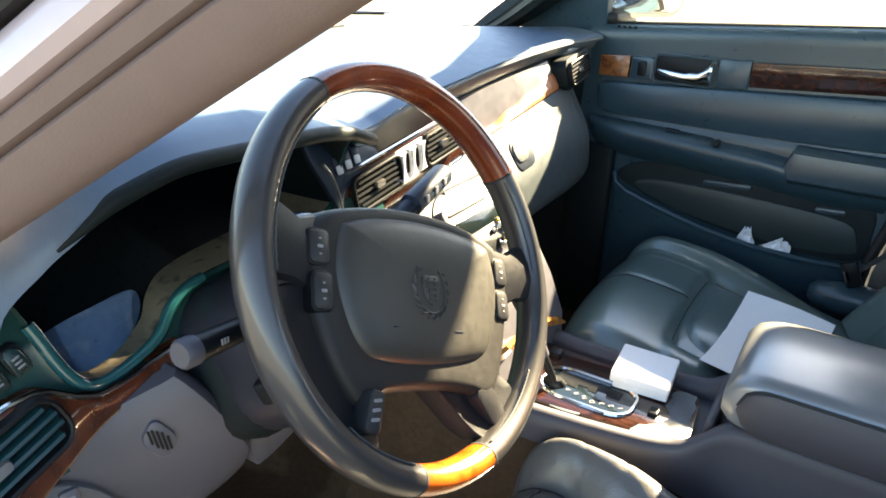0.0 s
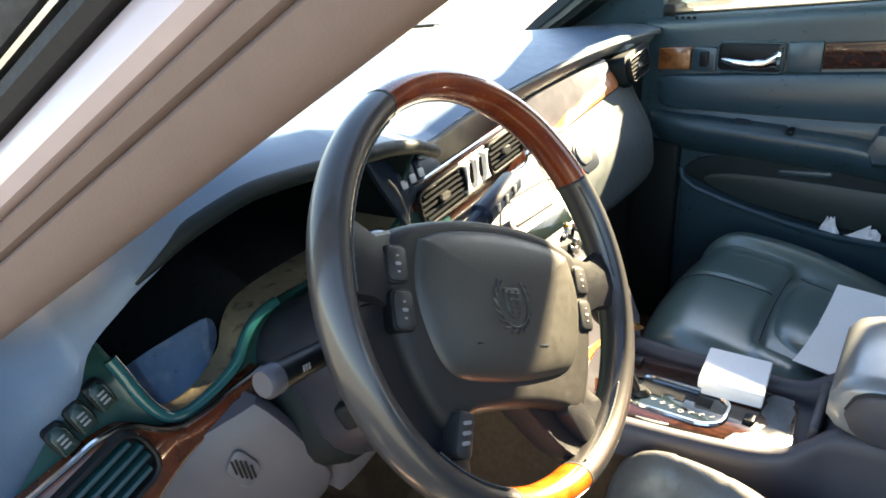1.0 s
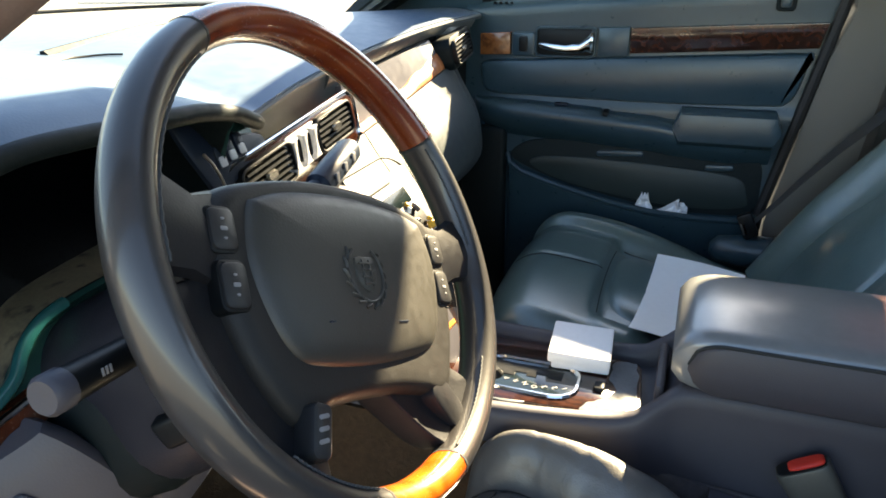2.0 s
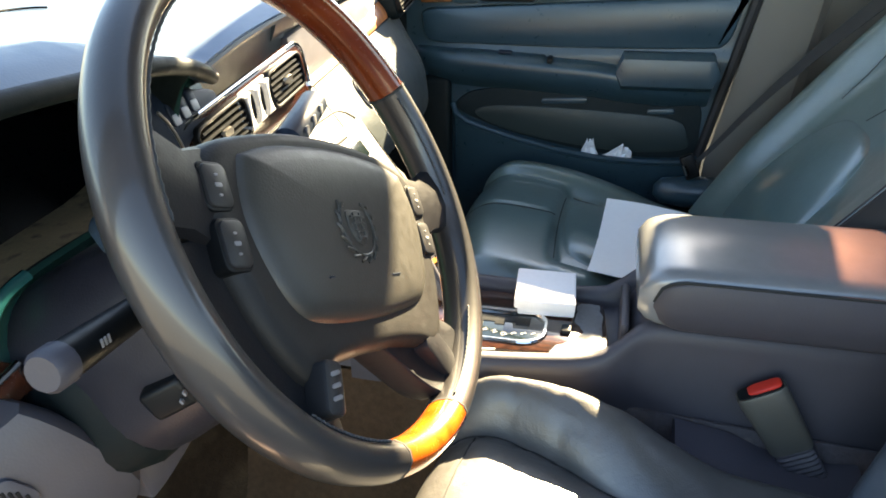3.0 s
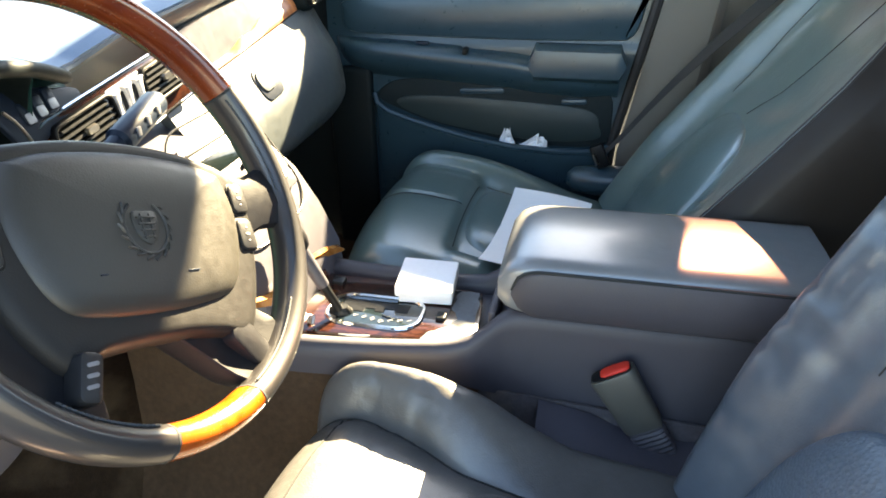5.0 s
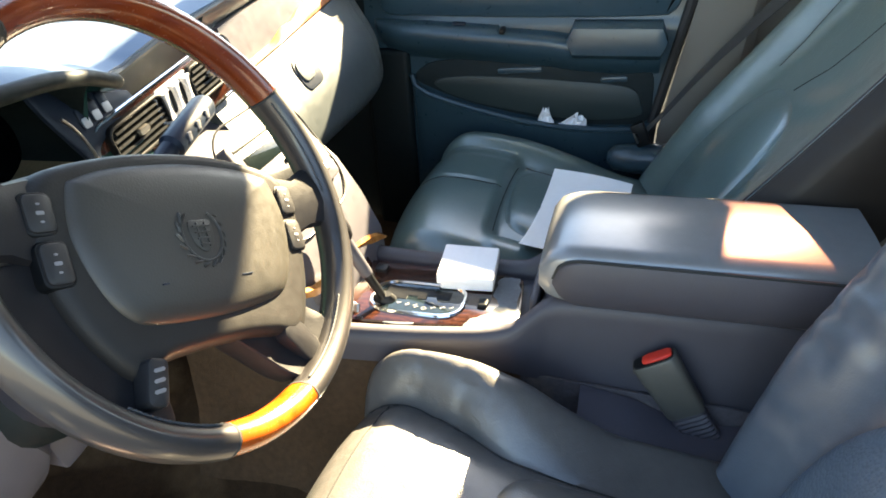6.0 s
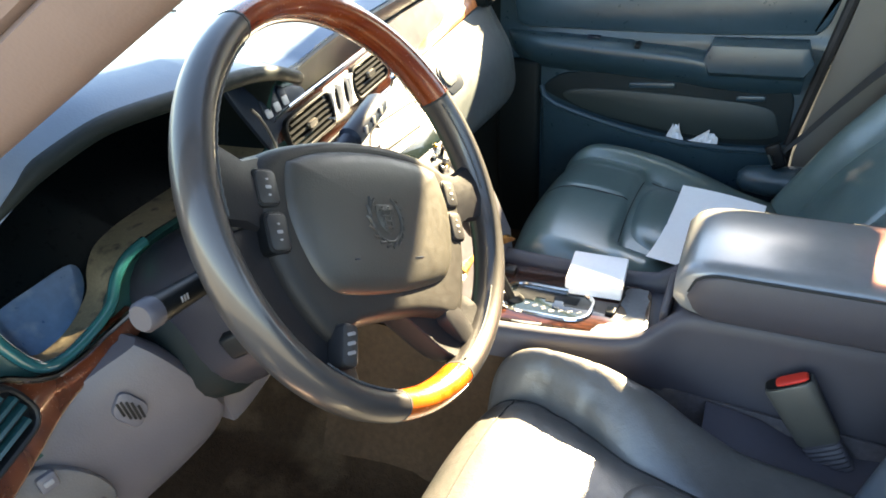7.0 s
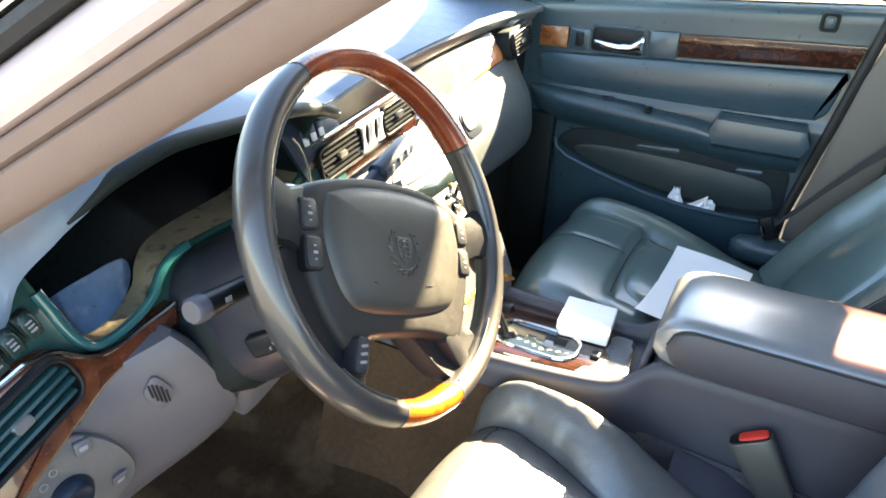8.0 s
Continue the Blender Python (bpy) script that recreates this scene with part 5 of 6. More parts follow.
# ---- seats ----
def make_seat(name, cx, yf, label, lean_deg, back_off, v0, lumbar, bolster, lumbar_top, puff, panel_seams, side_seam, rise_power, crease, ridge, middle, near, stitch, hide, back_hide, crest, wid=0.275):
    seat = thing(name, (cx, yf - 0.25, 0.30), label, "car seat", group="front seats")
    Z0, LEN = 0.532, 0.52
    SEAM_U = side_seam + [(0.456, 0.565), (0.6, 0.54), (1.0, 0.54)]

    def top(u, v):
        """Cushion surface: u across -1..1, v from the front 0 to the back 1."""
        x, y = cx + wid * u, yf - LEN * v - 0.025 * u * u * (1 - v)
        us, w = interp(v, SEAM_U), abs(u)
        low = interp(v, middle)
        if w < us:
            h = low + 0.022 * (1 - (w / us) ** 3.5) - stitch * math.exp(-(u / 0.03) ** 2) * max(0.0, 1 - (v / 0.40) ** 8)
        else:
            s = (w - us) / (1 - us)
            rise = math.sin(math.pi / 2 * min(1.0, s / 0.58)) ** rise_power
            h = low + max(interp(v, ridge) * (near if u < 0 else 1.0) - low, 0.004) * rise - 0.075 * max(0.0, (s - 0.58) / 0.42) ** 2.4
        if stitch:
            # a plump front block with one stitch, then the sunken insert between the sides
            block = 0.070 + 0.010 * math.sin(math.pi * min(1.0, v / 0.38)) - 0.020 * w ** 3
            side = interp(v, ridge) * (1.0 if u > 0 else 0.80) * math.sin(math.pi / 2 * min(1.0, max(0.0, (w - 0.50) / 0.22)))
            if u > 0:
                side = max(side, 0.0) if w > 0.5 else 0.0
            edge = 0.075 * max(0.0, (w - 0.74) / 0.26) ** 2.4
            back = max(interp(v, middle) + 0.016 * (1 - min(1.0, w / 0.6) ** 3), side)
            k = min(1.0, max(0.0, (v - 0.36) / 0.05))
            k = k * k * (3 - 2 * k)
            front = max(block, side) if u > 0 else block
            groove = 0.007 * math.exp(-((v - 0.385) / 0.014) ** 2) * max(0.0, 1 - (w / 0.62) ** 6) + 0.005 * math.exp(-((u - 0.50) / 0.035) ** 2) * max(0.0, 1 - v / 0.7)
            h = front * (1 - k) + back * k - edge - groove - stitch * math.exp(-(u / 0.025) ** 2) * max(0.0, 1 - (v / 0.38) ** 8)
        roll = 0.0
        r = 0.16
        if v < r:
            k = 1 - v / r
            roll = 0.075 * (1 - math.sqrt(max(0.0, 1 - k * k)))
        # creases where the sitter slides over the sides
        n = noise.noise((x * 16 + 3.1 * cx, y * 26, 0.7)) + 0.5 * noise.noise((x * 40, y * 34, 1.9))
        c = max(0.0, 1 - abs(n) * 7) * math.exp(-((w - 0.74) / 0.22) ** 2) * math.exp(-((v - 0.16) / 0.20) ** 2)
        soft = 0.004 * noise.noise((x * 7, y * 7, cx))
        return Vector((x, y, Z0 - 0.030 * v + h - roll - crease * c + soft * (1.0 if crease > 0.002 else 0.4)))

    rows = []
    us_ = [-1 + 2 * i / 88 for i in range(89)]
    for k in range(65):
        v = (k / 64) ** 1.25
        su = interp(v, SEAM_U)
        across = [-1 + (1 - su) * i / 24 for i in range(24)] + [-su + 2 * su * i / 48 for i in range(48)] + [su + (1 - su) * i / 24 for i in range(25)]
        r = [top(u, v) for u in across]
        a, b = r[0], r[-1]
        rows.append([Vector((a.x + 0.012, a.y, 0.40)), Vector((a.x - 0.008, a.y, 0.46)), Vector((a.x - 0.006, a.y, a.z - 0.012))] + r +
                    [Vector((b.x + 0.006, b.y, b.z - 0.012)), Vector((b.x + 0.008, b.y, 0.46)), Vector((b.x - 0.012, b.y, 0.40))])
    first = [Vector((p.x * 0.97 + cx * 0.03, yf + 0.004 - 0.02 * ((p.x - cx) / wid) ** 2, min(p.z, 0.44) - 0.0)) for p in rows[0]]
    under = [Vector((p.x * 0.95 + cx * 0.05, yf - 0.03, 0.385)) for p in rows[0]]
    part("cushion", loft([under, first] + rows), hide, seat, "creased dark leather cushion", angle=60)

    def square_disc(u, v, n=5.0):
        """Unit square to a square with round corners, and how far in a place lies."""
        du, dv = 2 * u - 1, 2 * v - 1
        m = max(abs(du), abs(dv), 1e-6)
        k = m / (abs(du) ** n + abs(dv) ** n) ** (1 / n) if m > 1e-5 else 1.0
        return du * k, dv * k, m

    def insert_shape(u, v):
        du, dv, m = square_disc(u, v)
        uu, vv = 0.525 * du, (v0 + 0.97) / 2 + (0.97 - v0) / 2 * dv
        return top(uu, vv) + Vector((0, 0, -0.006 + 0.021 * max(0.0, 1 - m ** 5) ** 0.5))

    part("insert", sheet(insert_shape, 40, 40, 0.004), hide, seat, "raised centre panel of the cushion", angle=60)
    for s in (-1, 1):
        part("seam", tube([top(s * interp(v, SEAM_U), v) + Vector((0, 0, 0.0004)) for v in [(0.41 if stitch else 0.01) + (0.57 if stitch else 0.97) * k / 50 for k in range(51)]], 0.0014, 5), SEAM, seat)
        part("side_seam", tube([top(s * 0.985, v) + Vector((s * 0.002, 0, 0.001)) for v in [0.03 + 0.95 * k / 40 for k in range(41)]], 0.0013, 5), SEAM, seat)
    if stitch:
        part("cross_seam", tube([top(-0.54 + 1.04 * k / 30, 0.385) + Vector((0, 0, 0.0006)) for k in range(31)], 0.0012, 5), SEAM, seat)
        part("centre_stitch", tube([top(0.0, 0.04 + 0.33 * k / 24) + Vector((0, 0, 0.0008)) for k in range(25)], 0.0010, 5), SEAM, seat)
    if crease > 0.002:
        part("front_seam", tube([top(-0.76 + 1.52 * k / 40, 0.095) + Vector((0, 0, 0.0005)) for k in range(41)], 0.0011, 5), SEAM, seat)

    # backrest: across u, up the back v
    lean = radians(lean_deg)
    bu, bn = Vector((0, -math.sin(lean), math.cos(lean))), Vector((0, math.cos(lean), math.sin(lean)))
    base = Vector((cx, yf - back_off, 0.505))
    H, BW = 0.66, 0.265

    def width(v):
        return BW * (0.96 + 0.05 * math.sin(math.pi * min(1, v * 1.1)) - 0.13 * max(0, v - 0.72) / 0.28)

    def face(u, v):
        w = width(v)
        low = stitch > 0 and u < 0
        top_u, tall, soft_u = (0.93, 0.55 * bolster, 0.34) if low else (crest, bolster, 0.20)
        b = tall * math.exp(-(max(0.0, top_u - abs(u)) / soft_u) ** 2) * (1 - 0.35 * v) * min(1, 0.7 + v)
        lum = 0.022 * hump((v - 0.28) / 0.34) * hump(u / 0.75)
        edge = 0.05 * max(0.0, (v - 0.9) / 0.1) ** 2 + 0.62 * tall * max(0.0, (abs(u) - top_u + 0.02) / (1.02 - top_u)) ** 2.2
        n = noise.noise((u * 5 + cx, v * 13, 4.2)) + 0.5 * noise.noise((u * 9, v * 20, 2.4))
        c = max(0.0, 1 - abs(n) * 6) * math.exp(-((abs(u) - 0.72) / 0.16) ** 2) * hump((v - 0.42) / 0.36)
        soft = 0.0035 * noise.noise((u * 1.8, v * 3, cx + 2))
        return base + Vector((w * u, 0, 0)) + bu * (H * v) + bn * (b + lum - edge - (0.0075 if crease > 0.002 else 0.001) * c + soft)

    rows = []
    for k in range(57):
        v = k / 56
        r = [face(u, v) for u in us_]
        a, b = r[0], r[-1]
        deep = 0.17 * (1 - 0.45 * v)
        rows.append([base + Vector(((a - base).x * 0.9, 0, 0)) + bu * (H * v) - bn * deep, a - bn * 0.015 + Vector((-0.002, 0, 0))] + r +
                    [b - bn * 0.015 + Vector((0.002, 0, 0)), base + Vector(((b - base).x * 0.9, 0, 0)) + bu * (H * v) - bn * deep])
    part("backrest", loft(rows), back_hide, seat, "dark leather backrest with raised sides", angle=60)
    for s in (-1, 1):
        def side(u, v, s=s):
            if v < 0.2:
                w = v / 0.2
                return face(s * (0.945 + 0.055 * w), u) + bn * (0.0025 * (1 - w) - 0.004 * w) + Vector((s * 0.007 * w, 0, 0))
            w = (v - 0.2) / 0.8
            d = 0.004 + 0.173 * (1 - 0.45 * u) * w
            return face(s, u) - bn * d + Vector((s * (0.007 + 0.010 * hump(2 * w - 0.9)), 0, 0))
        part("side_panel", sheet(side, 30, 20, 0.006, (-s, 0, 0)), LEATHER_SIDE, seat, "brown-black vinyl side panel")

    def lumbar_shape(u, v):
        du, dv, m = square_disc(u, v, 3.2)
        return face((0.56 - 0.06 * max(0.0, dv)) * du, lumbar_top - 0.27 + 0.27 * dv) + bn * (-0.004 + puff * max(0.0, 1 - m ** 4) ** 0.5)

    part("lumbar_panel", sheet(lumbar_shape, 36, 36, 0.004, tuple(-bn)), lumbar, seat, "raised lower back panel", angle=60)
    for s in (-1, 1):
        part("back_side_seam", tube([face(s * 0.905, v) + bn * 0.0008 for v in [0.02 + 0.95 * k / 50 for k in range(51)]], 0.0014, 5), THREAD, seat)
        part("back_side_seam", tube([face(s * 0.935, v) + bn * 0.001 for v in [0.02 + 0.95 * k / 50 for k in range(51)]], 0.0016, 5), SEAM, seat)
    for ua, ub in panel_seams:
        part("back_seam", tube([face(ua + (ub - ua) * k / 40, lumbar_top + 0.01 + (0.95 - lumbar_top) * k / 40) + bn * 0.0003 for k in range(41)], 0.0009, 5), SEAM, seat)
    # side cover and runners
    for s in (-1, 1):
        part("side_cover", sheet(lambda u, v, s=s: (cx + s * (wid + 0.004 + 0.006 * hump(2 * v - 1)), yf - 0.06 - 0.46 * u, 0.43 - 0.09 * v), 12, 6, 0.01, (-s, 0, 0)), DASH_DARK, seat)
        part("runner", box(cx + s * 0.19, yf - 0.27, 0.335, 0.03, 0.46, 0.03, 0.006), SATIN, seat)
        part("leg", box(cx + s * 0.19, yf - 0.10, 0.36, 0.025, 0.04, 0.06, 0.006), BLACK, seat)
        part("leg", box(cx + s * 0.19, yf - 0.44, 0.36, 0.025, 0.04, 0.06, 0.006), BLACK, seat)
    return seat


PERF = material("perforated_leather", (0.060, 0.085, 0.115), rough=0.40, vary=0.12, scale=7, grain=0.9, grain_scale=230, spec=0.5)
make_seat("driver_seat", -0.400, 0.005, "worn dark grey leather driver seat", 20, 0.530, 0.43, PERF, 0.088, 0.40, 0.030, ((-0.5, -0.6), (0.5, 0.6)), [(0.0, 0.79), (0.14, 0.775), (0.28, 0.70)], 0.8, 0.0042,
          [(0.0, 0.080), (0.08, 0.083), (0.17, 0.086), (0.28, 0.090), (0.42, 0.078), (0.55, 0.045), (0.70, 0.014), (1.0, 0.004)], [(0.0, 0.018), (0.45, 0.018), (0.75, 0.0), (1.0, 0.0)], 1.0, 0.0, LEATHER_WORN, LEATHER_BACK, 0.80)
make_seat("passenger_seat", 0.405, 0.098, "dark grey leather passenger seat holding a sheet of paper", 35, 0.50, 0.40, LEATHER, 0.066, 0.52, 0.017, ((0.03, -0.24), (0.55, 0.62)), [(0.0, 0.60), (0.14, 0.60), (0.28, 0.59)], 1.0, 0.0,
          [(0.0, 0.085), (0.10, 0.092), (0.20, 0.094), (0.32, 0.090), (0.45, 0.079), (0.60, 0.058), (0.80, 0.026), (1.0, 0.008)], [(0.0, 0.040), (0.44, 0.034), (0.75, 0.006), (1.0, 0.0)], 0.86, 0.004, LEATHER, LEATHER, 0.80)

# ---- driver's belt buckle ----
buckle = thing("belt_buckle", (-0.090, -0.500, 0.46), "dark seat belt buckle with a red button on a ribbed sleeve", "buckle")
B0, B1 = Vector((-0.094, -0.474, 0.462)), Vector((-0.090, -0.388, 0.598))
BD = (B1 - B0).normalized()
BX = Vector((1, 0, 0))
BY = BX.cross(BD).normalized()


def buckle_ring(t, w, d):
    c = B0 + (B1 - B0) * t
    return [c + BX * (q * d) + BY * (p * w) for p, q in rrect(1, 1, 0.25, 3)]


part("sleeve", loft([buckle_ring(t, 0.044 + 0.004 * (k % 2), 0.020 + 0.003 * (k % 2)) for k, t in enumerate([0.0 + 0.42 * i / 18 for i in range(19)])]), CONSOLE, buckle, "ribbed grey sleeve")
part("housing", loft([buckle_ring(t, w, d) for t, w, d in ((0.40, 0.048, 0.022), (0.43, 0.052, 0.025), (0.70, 0.055, 0.027), (0.97, 0.060, 0.029), (0.99, 0.057, 0.026))]), BUCKLE, buckle)
part("mouth", loft([buckle_ring(t, w, d) for t, w, d in ((0.96, 0.054, 0.022), (1.0, 0.054, 0.022), (1.003, 0.050, 0.018))]), BLACK, buckle, "black mouth of the buckle")
part("red_button", loft([[p + BY * 0.006 for p in buckle_ring(t, w, d)] for t, w, d in ((0.97, 0.040, 0.019), (1.012, 0.040, 0.019), (1.022, 0.037, 0.015))]), REDPLASTIC, buckle, "red release button")
part("base", loft([[(-0.148 + 0.078 * u - 0.006, -0.522 + 0.235 * t, 0.450 + dz * (1.2 - 0.45 * math.sin(math.pi * min(1, t * 1.5)) + 0.15 * t) + 0.030 * t) for u, dz in ((0, 0), (1, 0), (1.02, 0.030), (0.96, 0.036), (0.8, 0.036), (0.5, 0.031), (0.2, 0.026), (0.05, 0.016))] for t in (0, 0.02, 0.12, 0.24, 0.36, 0.5, 0.65, 0.8, 0.95)]), BASEGREY, buckle, "grey moulded base")
carpet_strip = part("carpet_strip", sheet(lambda u, v: (-0.0745 - 0.012 * v + 0.002 * noise.noise((u * 9, v * 3, 1)), -0.205 - 0.34 * u, 0.530 - 0.018 * u - 0.075 * v), 24, 8, 0.004, (1, 0, 0)), STRIPCARPET, console, "stained grey carpet under the console side")

# ---- passenger's belt ----
belt = thing("seat_belt", (0.66, -0.37, 0.60), "black seat belt running up from its anchor cover", "seat belt")
BP = [(0.655, -0.365, 0.620), (0.665, -0.405, 0.665), (0.670, -0.450, 0.725), (0.668, -0.500, 0.790), (0.655, -0.565, 0.870), (0.630, -0.650, 0.970), (0.600, -0.720, 1.100)]
part("webbing", loft([[Vector(p) + Vector((0.75, 0.10, 0.45)) * w + Vector((0, n, -n * 0.3)) for w, n in ((-k, 0), (k, 0.001), (k, 0.0028), (-k, 0.0018))] for p, k in zip(BP, (0.007, 0.008, 0.010, 0.013, 0.018, 0.022, 0.024))]), BELTWEB, belt)
part("anchor", box(0.652, -0.358, 0.618, 0.018, 0.030, 0.055, 0.005, 2, turn(-25, 0, 0)), BLACK, belt)
part("anchor_plate", box(0.648, -0.352, 0.612, 0.010, 0.012, 0.030, 0.003, 2, turn(-25, 0, 0)), SATIN, belt, "bright metal tongue")
part("anchor_cover", loft([[(0.665 + 0.035 * s * math.cos(a), -0.375 + l, 0.555 + 0.035 * s * math.sin(a)) for a in [2 * math.pi * k / 14 for k in range(14)]] for l, s in ((0.085, 0.35), (0.07, 0.8), (0.02, 1.0), (-0.05, 1.05), (-0.09, 0.9))]), DOORVINYL, belt, "dark plastic anchor cover")

# ---- passenger door ----
door = thing("passenger_door", (0.77, -0.08, 0.32), "closed passenger door with dark vinyl, wood strip and chrome handle", "car door")


def door_fn(p, q, h):
    """Along the door towards the front, up it, and into the cabin."""
    return Vector((0.765 - h, p, q))


def belt_line(y):
    """Height of the door's top edge, which rises towards the rear."""
    return 1.055 + 0.056 * (0.25 - y)


def door_rear(z):
    return -0.372 - 0.20 * max(0.0, z - 0.60)


def door_skin(u, v):
    y = 0.30
    for _ in range(3):
        top = belt_line(y)
        z = top - (top - 0.28) * v ** 1.15
        y = 0.30 + (door_rear(z) - 0.30) * u
    d = top - z
    x = interp(z, [(0.28, 0.755), (0.60, 0.745), (0.74, 0.750), (0.79, 0.744), (0.83, 0.742), (0.845, 0.748), (0.90, 0.752), (0.98, 0.757), (1.10, 0.752)])
    return x + interp(d, [(0.0, 0.022), (0.005, 0.011), (0.014, 0.003), (0.030, 0.0)]), y, z


part("panel", sheet(door_skin, 30, 70, 0.03, (1, 0, 0)), DOORVINYL, door)
part("rear_seal", tube([(0.742, door_rear(z) - 0.008, z) for z in [0.30 + 0.78 * k / 20 for k in range(21)]], 0.011, 8), RUBBER, door, "black rubber seal at the rear edge")
part("belt_moulding", tube([(0.783, 0.34 - 0.82 * k / 12, belt_line(0.34 - 0.82 * k / 12) - 0.003) for k in range(13)], 0.009, 8), DASH_DARK, door)
# small demister slots in the top of the door, at its front end
for k in range(4):
    part("demister_slot", box(0.7625, 0.232 - 0.013 * k, belt_line(0.23) - 0.0065, 0.010, 0.007, 0.005, 0.001, 1, turn(0, 30, 0)), BLACK, door)
part("upper_pad", slab(rounded([(0.258, 0.895), (0.251, 0.924), (0.15, 0.931), (-0.10, 0.943), (-0.30, 0.953), (-0.425, 0.958), (-0.428, 0.945), (-0.415, 0.88), (-0.398, 0.856), (-0.37, 0.850), (-0.20, 0.846), (0.0, 0.847), (0.15, 0.850), (0.225, 0.852), (0.252, 0.864)], 4), 0.030, door_fn, 0.011, back=0.0), DOORVINYL, door, "padded vinyl panel")
part("door_wood", slab([(p, q) for p, q in ((0.262, 0.938), (0.262, 0.986), (0.190, 0.990), (0.190, 0.940))], 0.022, door_fn, 0.003, back=0.0), DOORWOOD, door, "short amber burl wood piece")
part("lock_panel", slab([(0.160 + a, 0.963 + b) for a, b in rrect(0.052, 0.052, 0.006)], 0.020, door_fn, 0.003, back=0.0), DOORVINYL, door)
part("lock_switch", slab([(0.160 + a, 0.964 + b) for a, b in rrect(0.020, 0.034, 0.005)], 0.025, door_fn, 0.003, back=0.01), BLACK, door)
part("handle_cup", slab([(0.065 + a, 0.969 + b) for a, b in rrect(0.132, 0.060, 0.010)], 0.016, door_fn, 0.002, back=0.0), BLACK, door, "black recess behind the handle")
part("handle_frame", ring_slab([(0.065 + a, 0.969 + b) for a, b in rrect(0.138, 0.066, 0.012)], [(0.065 + a, 0.969 + b) for a, b in rrect(0.128, 0.056, 0.010)], 0.0, 0.022, door_fn), DOORVINYL, door)
part("handle", loft([[door_fn(p, q + 0.002 + 0.5 * w * math.cos(a) * 1.0, h + 0.35 * w * math.sin(a)) for a in [2 * math.pi * k / 10 for k in range(10)]]
                     for p, q, h, w in ((0.122, 0.962, 0.026, 0.010), (0.115, 0.961, 0.029, 0.014), (0.09, 0.957, 0.033, 0.017), (0.06, 0.954, 0.035, 0.019), (0.03, 0.957, 0.035, 0.021), (0.015, 0.965, 0.034, 0.030), (0.006, 0.970, 0.031, 0.048), (0.001, 0.970, 0.026, 0.050))]), CHROME, door, "chrome door handle")
part("plain_plate", slab([(p, q) for p, q in ((-0.008, 0.941), (-0.008, 1.001), (-0.074, 1.004), (-0.074, 0.944))], 0.020, door_fn, 0.003, back=0.0), DOORVINYL, door)
part("door_wood", slab([(p, q) for p, q in ((-0.076, 0.948), (-0.076, 1.002), (-0.25, 1.010), (-0.448, 1.018), (-0.440, 0.968), (-0.25, 0.957))], 0.016, lambda p, q, h: door_fn(p, q, h + (0.3 * (q - 0.95) if h > 0 else 0)), 0.003, back=0.0), BURL, door, "long dark burl wood strip")
part("pull_button", ring_slab([(-0.368 + a, 1.056 + b) for a, b in rrect(0.036, 0.038, 0.008)], [(-0.368 + a, 1.056 + b) for a, b in rrect(0.022, 0.026, 0.006)], 0.0, 0.019, door_fn), DASH_DARK, door, "dark frame of the lock button")
part("lock_button", slab([(-0.368 + a, 1.056 + b) for a, b in rrect(0.018, 0.022, 0.005)], 0.017, door_fn, 0.002, back=0.0), DOORVINYL, door)
# arm ledge with a raised switch panel, a grip notch and the pad
LEDGE_OUT = [(0.0, 0.752, 0.004), (0.35, 0.735, 0.003), (0.75, 0.714, 0.0), (0.95, 0.704, -0.006), (1.0, 0.700, -0.016), (0.9, 0.702, -0.030), (0.7, 0.712, -0.048), (0.4, 0.730, -0.068), (0.0, 0.754, -0.085)]


def ledge_ring(y, grow, lower=0.0):
    zt = 0.838 - 0.066 * (0.21 - y) - lower
    return [(0.754 + (x - 0.754) * grow, y, zt + dz * (0.35 + 0.65 * grow)) for _, x, dz in LEDGE_OUT]


part("arm_ledge", loft([ledge_ring(0.275 - 0.42 * k / 40, math.sqrt(max(0.0, 1 - (1 - min(1.0, 0.02 + k / 9)) ** 2))) for k in range(41)] + [ledge_ring(-0.19, 1.0, 0.004), ledge_ring(-0.30, 0.9, 0.010), ledge_ring(-0.385, 0.6, 0.014)]), DOORVINYL, door, angle=70)
part("switch_panel", loft([[(0.744, y, 0.838 - 0.066 * (0.21 - y) + k), (0.722, y, 0.8365 - 0.066 * (0.21 - y) + k), (0.708, y, 0.833 - 0.066 * (0.21 - y) + k * 0.8), (0.703, y, 0.826 - 0.066 * (0.21 - y)), (0.744, y, 0.826 - 0.066 * (0.21 - y))] for y, k in ((0.175, 0.001), (0.165, 0.006), (0.0, 0.0075), (-0.026, 0.0075), (-0.031, 0.002))]), DOORVINYL, door, "raised panel of the window switch", angle=60)
part("window_switch", box(0.724, 0.062, 0.837, 0.014, 0.030, 0.006, 0.002, 2, turn(3, -8, 0)), SWITCH, door)
part("grip_notch", box(0.716, -0.040, 0.8245, 0.030, 0.012, 0.010, 0.003, 2, turn(3, -8, 0)), BLACK, door, "dark notch beside the switch panel")
pad_rings = []
for k in range(17):
    t = k / 16
    y = -0.184 - 0.212 * t
    e = math.sqrt(max(0.0, 1 - max(0.0, 1 - min(t, 1 - t) / 0.05) ** 2))
    pad_rings.append([(0.755, y, 0.806 + 0.036 * e), (0.710, y, 0.808 + 0.035 * e), (0.695, y, 0.806 + 0.027 * e), (0.690 + 0.01 * (1 - e), y, 0.804), (0.694, y, 0.803 - 0.026 * e), (0.706, y, 0.803 - 0.036 * e), (0.755, y, 0.803 - 0.038 * e)])
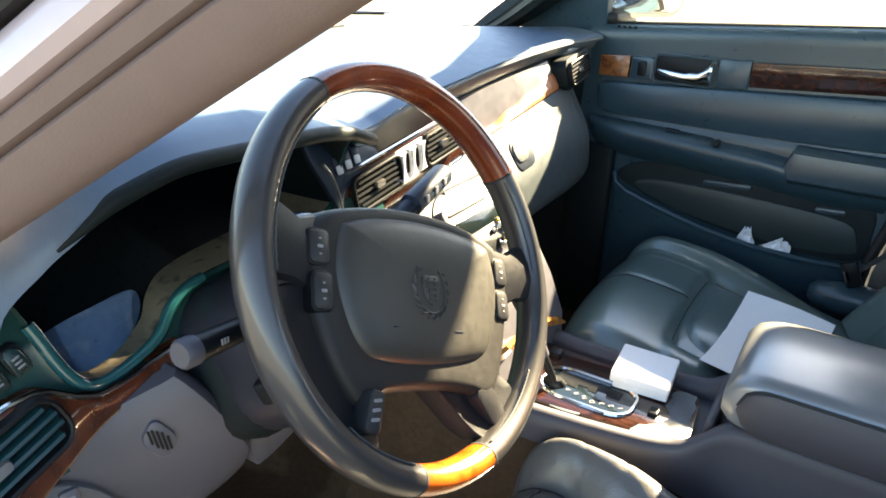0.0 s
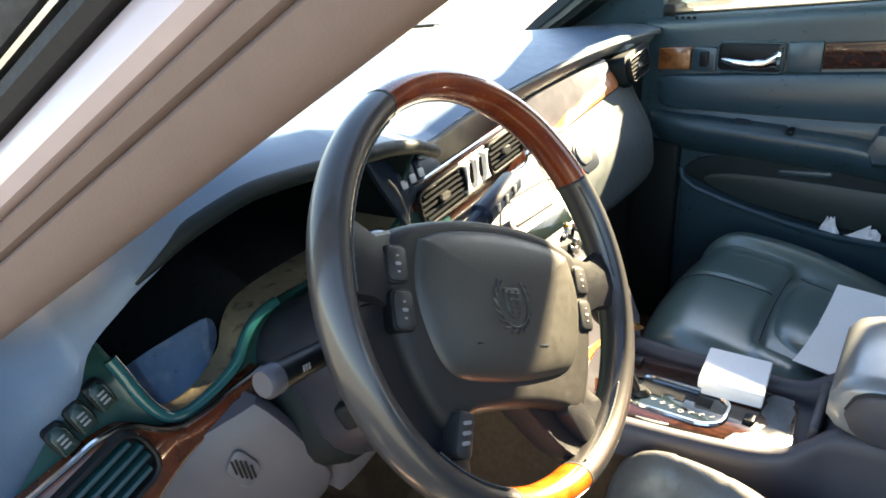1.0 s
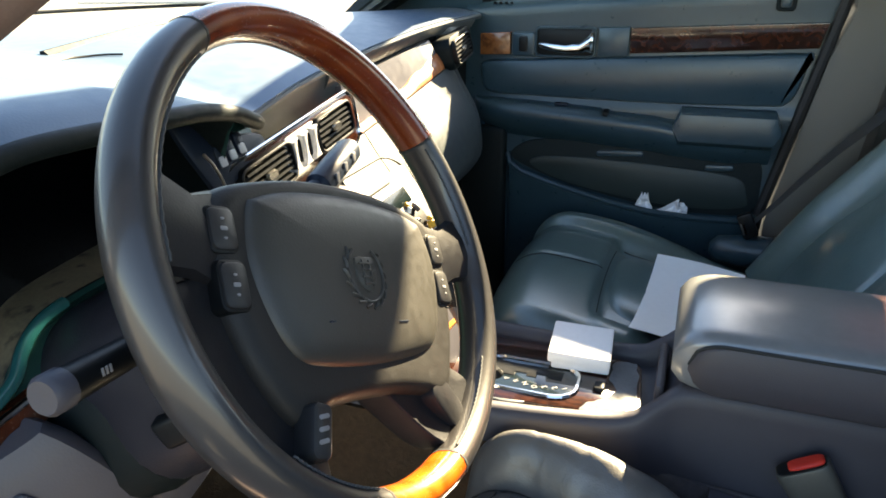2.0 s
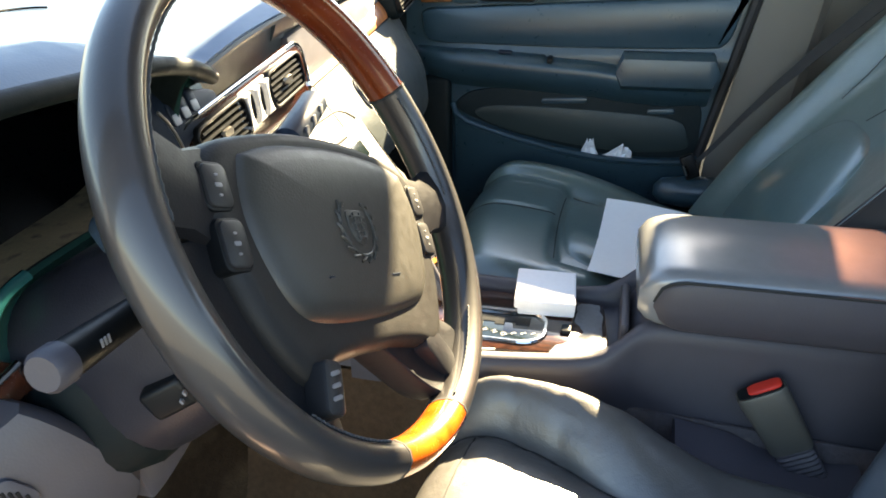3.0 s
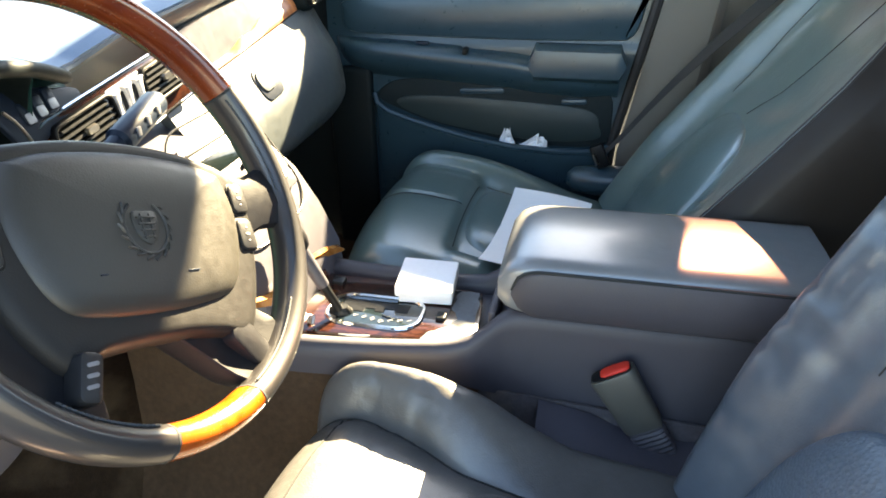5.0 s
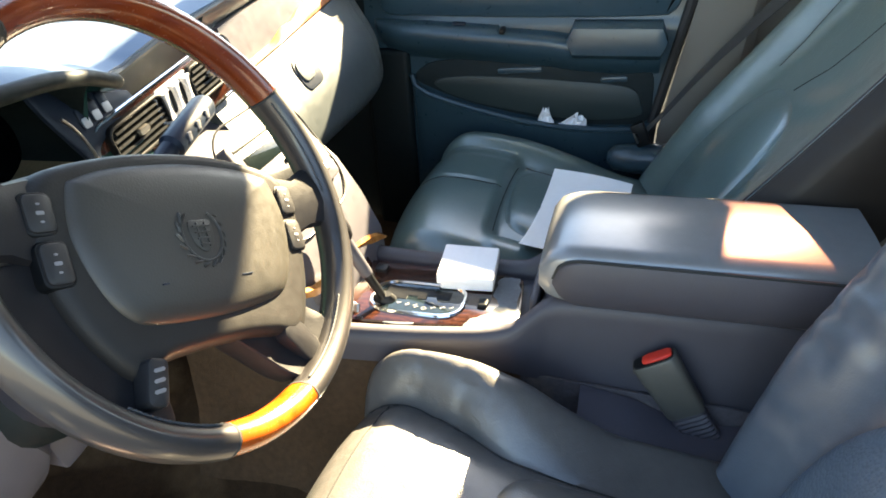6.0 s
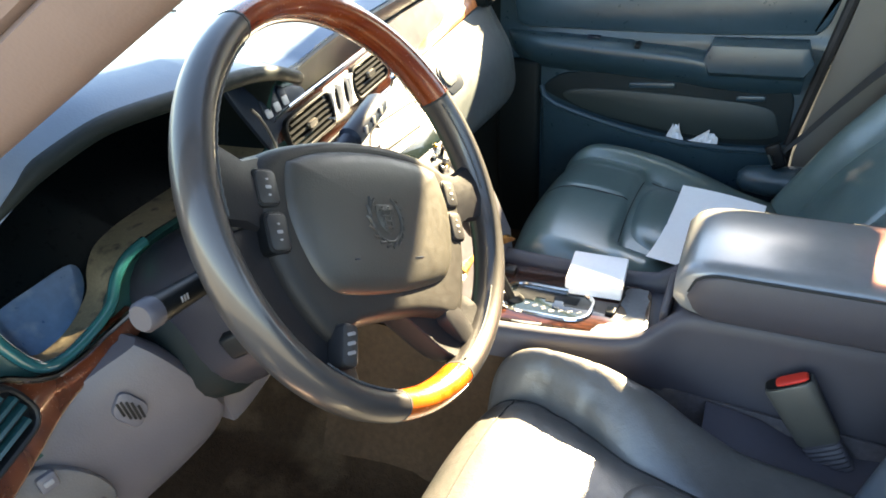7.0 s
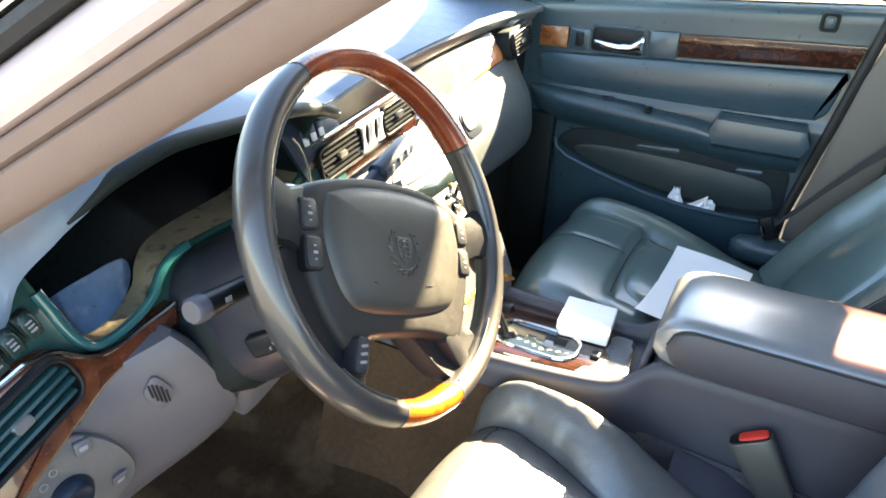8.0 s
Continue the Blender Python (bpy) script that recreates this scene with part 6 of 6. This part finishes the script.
part("arm_pad", loft(pad_rings), DOORVINYL, door, "padded armrest")
# recess and map pocket; both plates stand proud, dark colours paint the shade
part("recess", slab(rounded([(0.182, 0.702), (0.160, 0.732), (0.105, 0.748), (-0.05, 0.756), (-0.20, 0.752), (-0.33, 0.746), (-0.372, 0.725), (-0.378, 0.67), (-0.372, 0.618), (-0.30, 0.603), (-0.15, 0.608), (0.03, 0.642), (0.13, 0.674)], 4), 0.0225, door_fn, 0.004, back=0.0), material("recess_shade_vinyl", (0.009, 0.016, 0.018), rough=0.7, vary=0.15, scale=8, grain=0.6, grain_scale=500, spec=0.25), door, "raised plate over the pocket, coloured dark as recess shade")
part("pocket_back", slab(rounded([(0.135, 0.690), (0.10, 0.708), (-0.02, 0.712), (-0.20, 0.706), (-0.325, 0.694), (-0.352, 0.66), (-0.345, 0.625), (-0.20, 0.615), (0.0, 0.640), (0.09, 0.664)], 4), 0.0255, door_fn, 0.003, back=0.010), material("shaded_pocket_vinyl", (0.017, 0.031, 0.033), rough=0.5, vary=0.12, scale=8, grain=0.3, grain_scale=480), door, "back of the pocket, its green-grey darkened for shade")
for y, z, w in ((-0.075, 0.728, 0.105), (-0.290, 0.712, 0.060)):
    part("recess_slot", slab([(y + a, z - 0.06 * a + b) for a, b in rrect(w, 0.013, 0.006)], 0.027, door_fn, 0.003, back=0.015), DOORVINYL, door)
LIP = [(0.188, 0.712), (0.180, 0.690), (0.150, 0.672), (0.09, 0.655), (0.03, 0.640), (-0.06, 0.620), (-0.152, 0.606), (-0.252, 0.601), (-0.34, 0.603), (-0.378, 0.612)]
LIP_X = [0.738, 0.728, 0.722, 0.716, 0.713, 0.710, 0.710, 0.712, 0.716, 0.724]
part("pocket_lip", tube([(x, p, q) for x, (p, q) in zip(LIP_X, LIP)], 0.0075, 8), DOORVINYL, door)
part("pocket_front", loft([[(x + 0.006, p, q - 0.003), (x - 0.006, p, q - 0.006), (x + 0.002, p, q - 0.08), (0.745, p, 0.46), (0.757, p, 0.46)] for x, (p, q) in zip(LIP_X, LIP)]), DOORVINYL, door)
part("window_edge", tube([(0.797, 0.46 - 0.94 * k / 12, belt_line(0.46 - 0.94 * k / 12) - 0.010) for k in range(13)], 0.012, 8), BLACK, door)
pane = part("window_pane", sheet(lambda u, v: (0.795 - 0.12 * v - 0.03 * v * v, 0.46 - 0.86 * u - 0.30 * v * (1 - u) ** 1.0, belt_line(0.46 - 0.86 * u) - 0.004 + 0.29 * v), 12, 8, 0.004, (1, 0, 0)), GLASS, door, "clear window glass")
pane.visible_shadow = False

# ---- loose things ----
tissue = thing("tissue", (0.715, -0.16, 0.595), "crumpled white tissue in the door pocket", "tissue")
def crumple(cx, cy, cz, w, h, seed):
    def f(u, v):
        a = noise.noise((u * 3 + seed, v * 3, seed)) * 0.5 + noise.noise((u * 7 + seed, v * 7, 2.0)) * 0.3
        return (cx + 0.018 * a, cy + (u - 0.5) * w * (1 - 0.7 * v), cz + h * v + 0.012 * noise.noise((u * 5, seed, v * 2)))
    return sheet(f, 12, 10, 0.0008, (1, 0, 0))
part("sheet", crumple(0.722, -0.140, 0.592, 0.050, 0.055, 1.3), TISSUE, tissue)
part("sheet", moved(crumple(0, 0, 0, 0.075, 0.040, 4.1), Matrix.Translation((0.716, -0.205, 0.597)) @ turn(25, 0, 0)), TISSUE, tissue)

paper = tagged(part("paper_sheet", sheet(lambda u, v: (0.180 + 0.318 * u - 0.055 * v, -0.168 - 0.022 * u - 0.14 * v - 0.02 * u * v, 0.573 + 0.020 * (1 - 2 * u) ** 2 + 0.004 * math.sin(3 * v)), 16, 12, 0.0012), PAPER),
               "white sheet of paper lying on the passenger seat", "paper")

carton = thing("small_carton", (0.035, -0.116, 0.603), "small white cardboard box lying on the console", "box")
CB = Matrix.Translation((0.043, -0.116, 0.620)) @ turn(0, -3, 4)
part("body", moved(box(0, 0, 0, 0.076, 0.080, 0.026, 0.0025, 2), CB), CARDBOX, carton)
part("lid", moved(box(0.001, 0.002, 0.006, 0.081, 0.086, 0.018, 0.003, 2, turn(2, -2, 0)), CB), CARDBOX, carton)
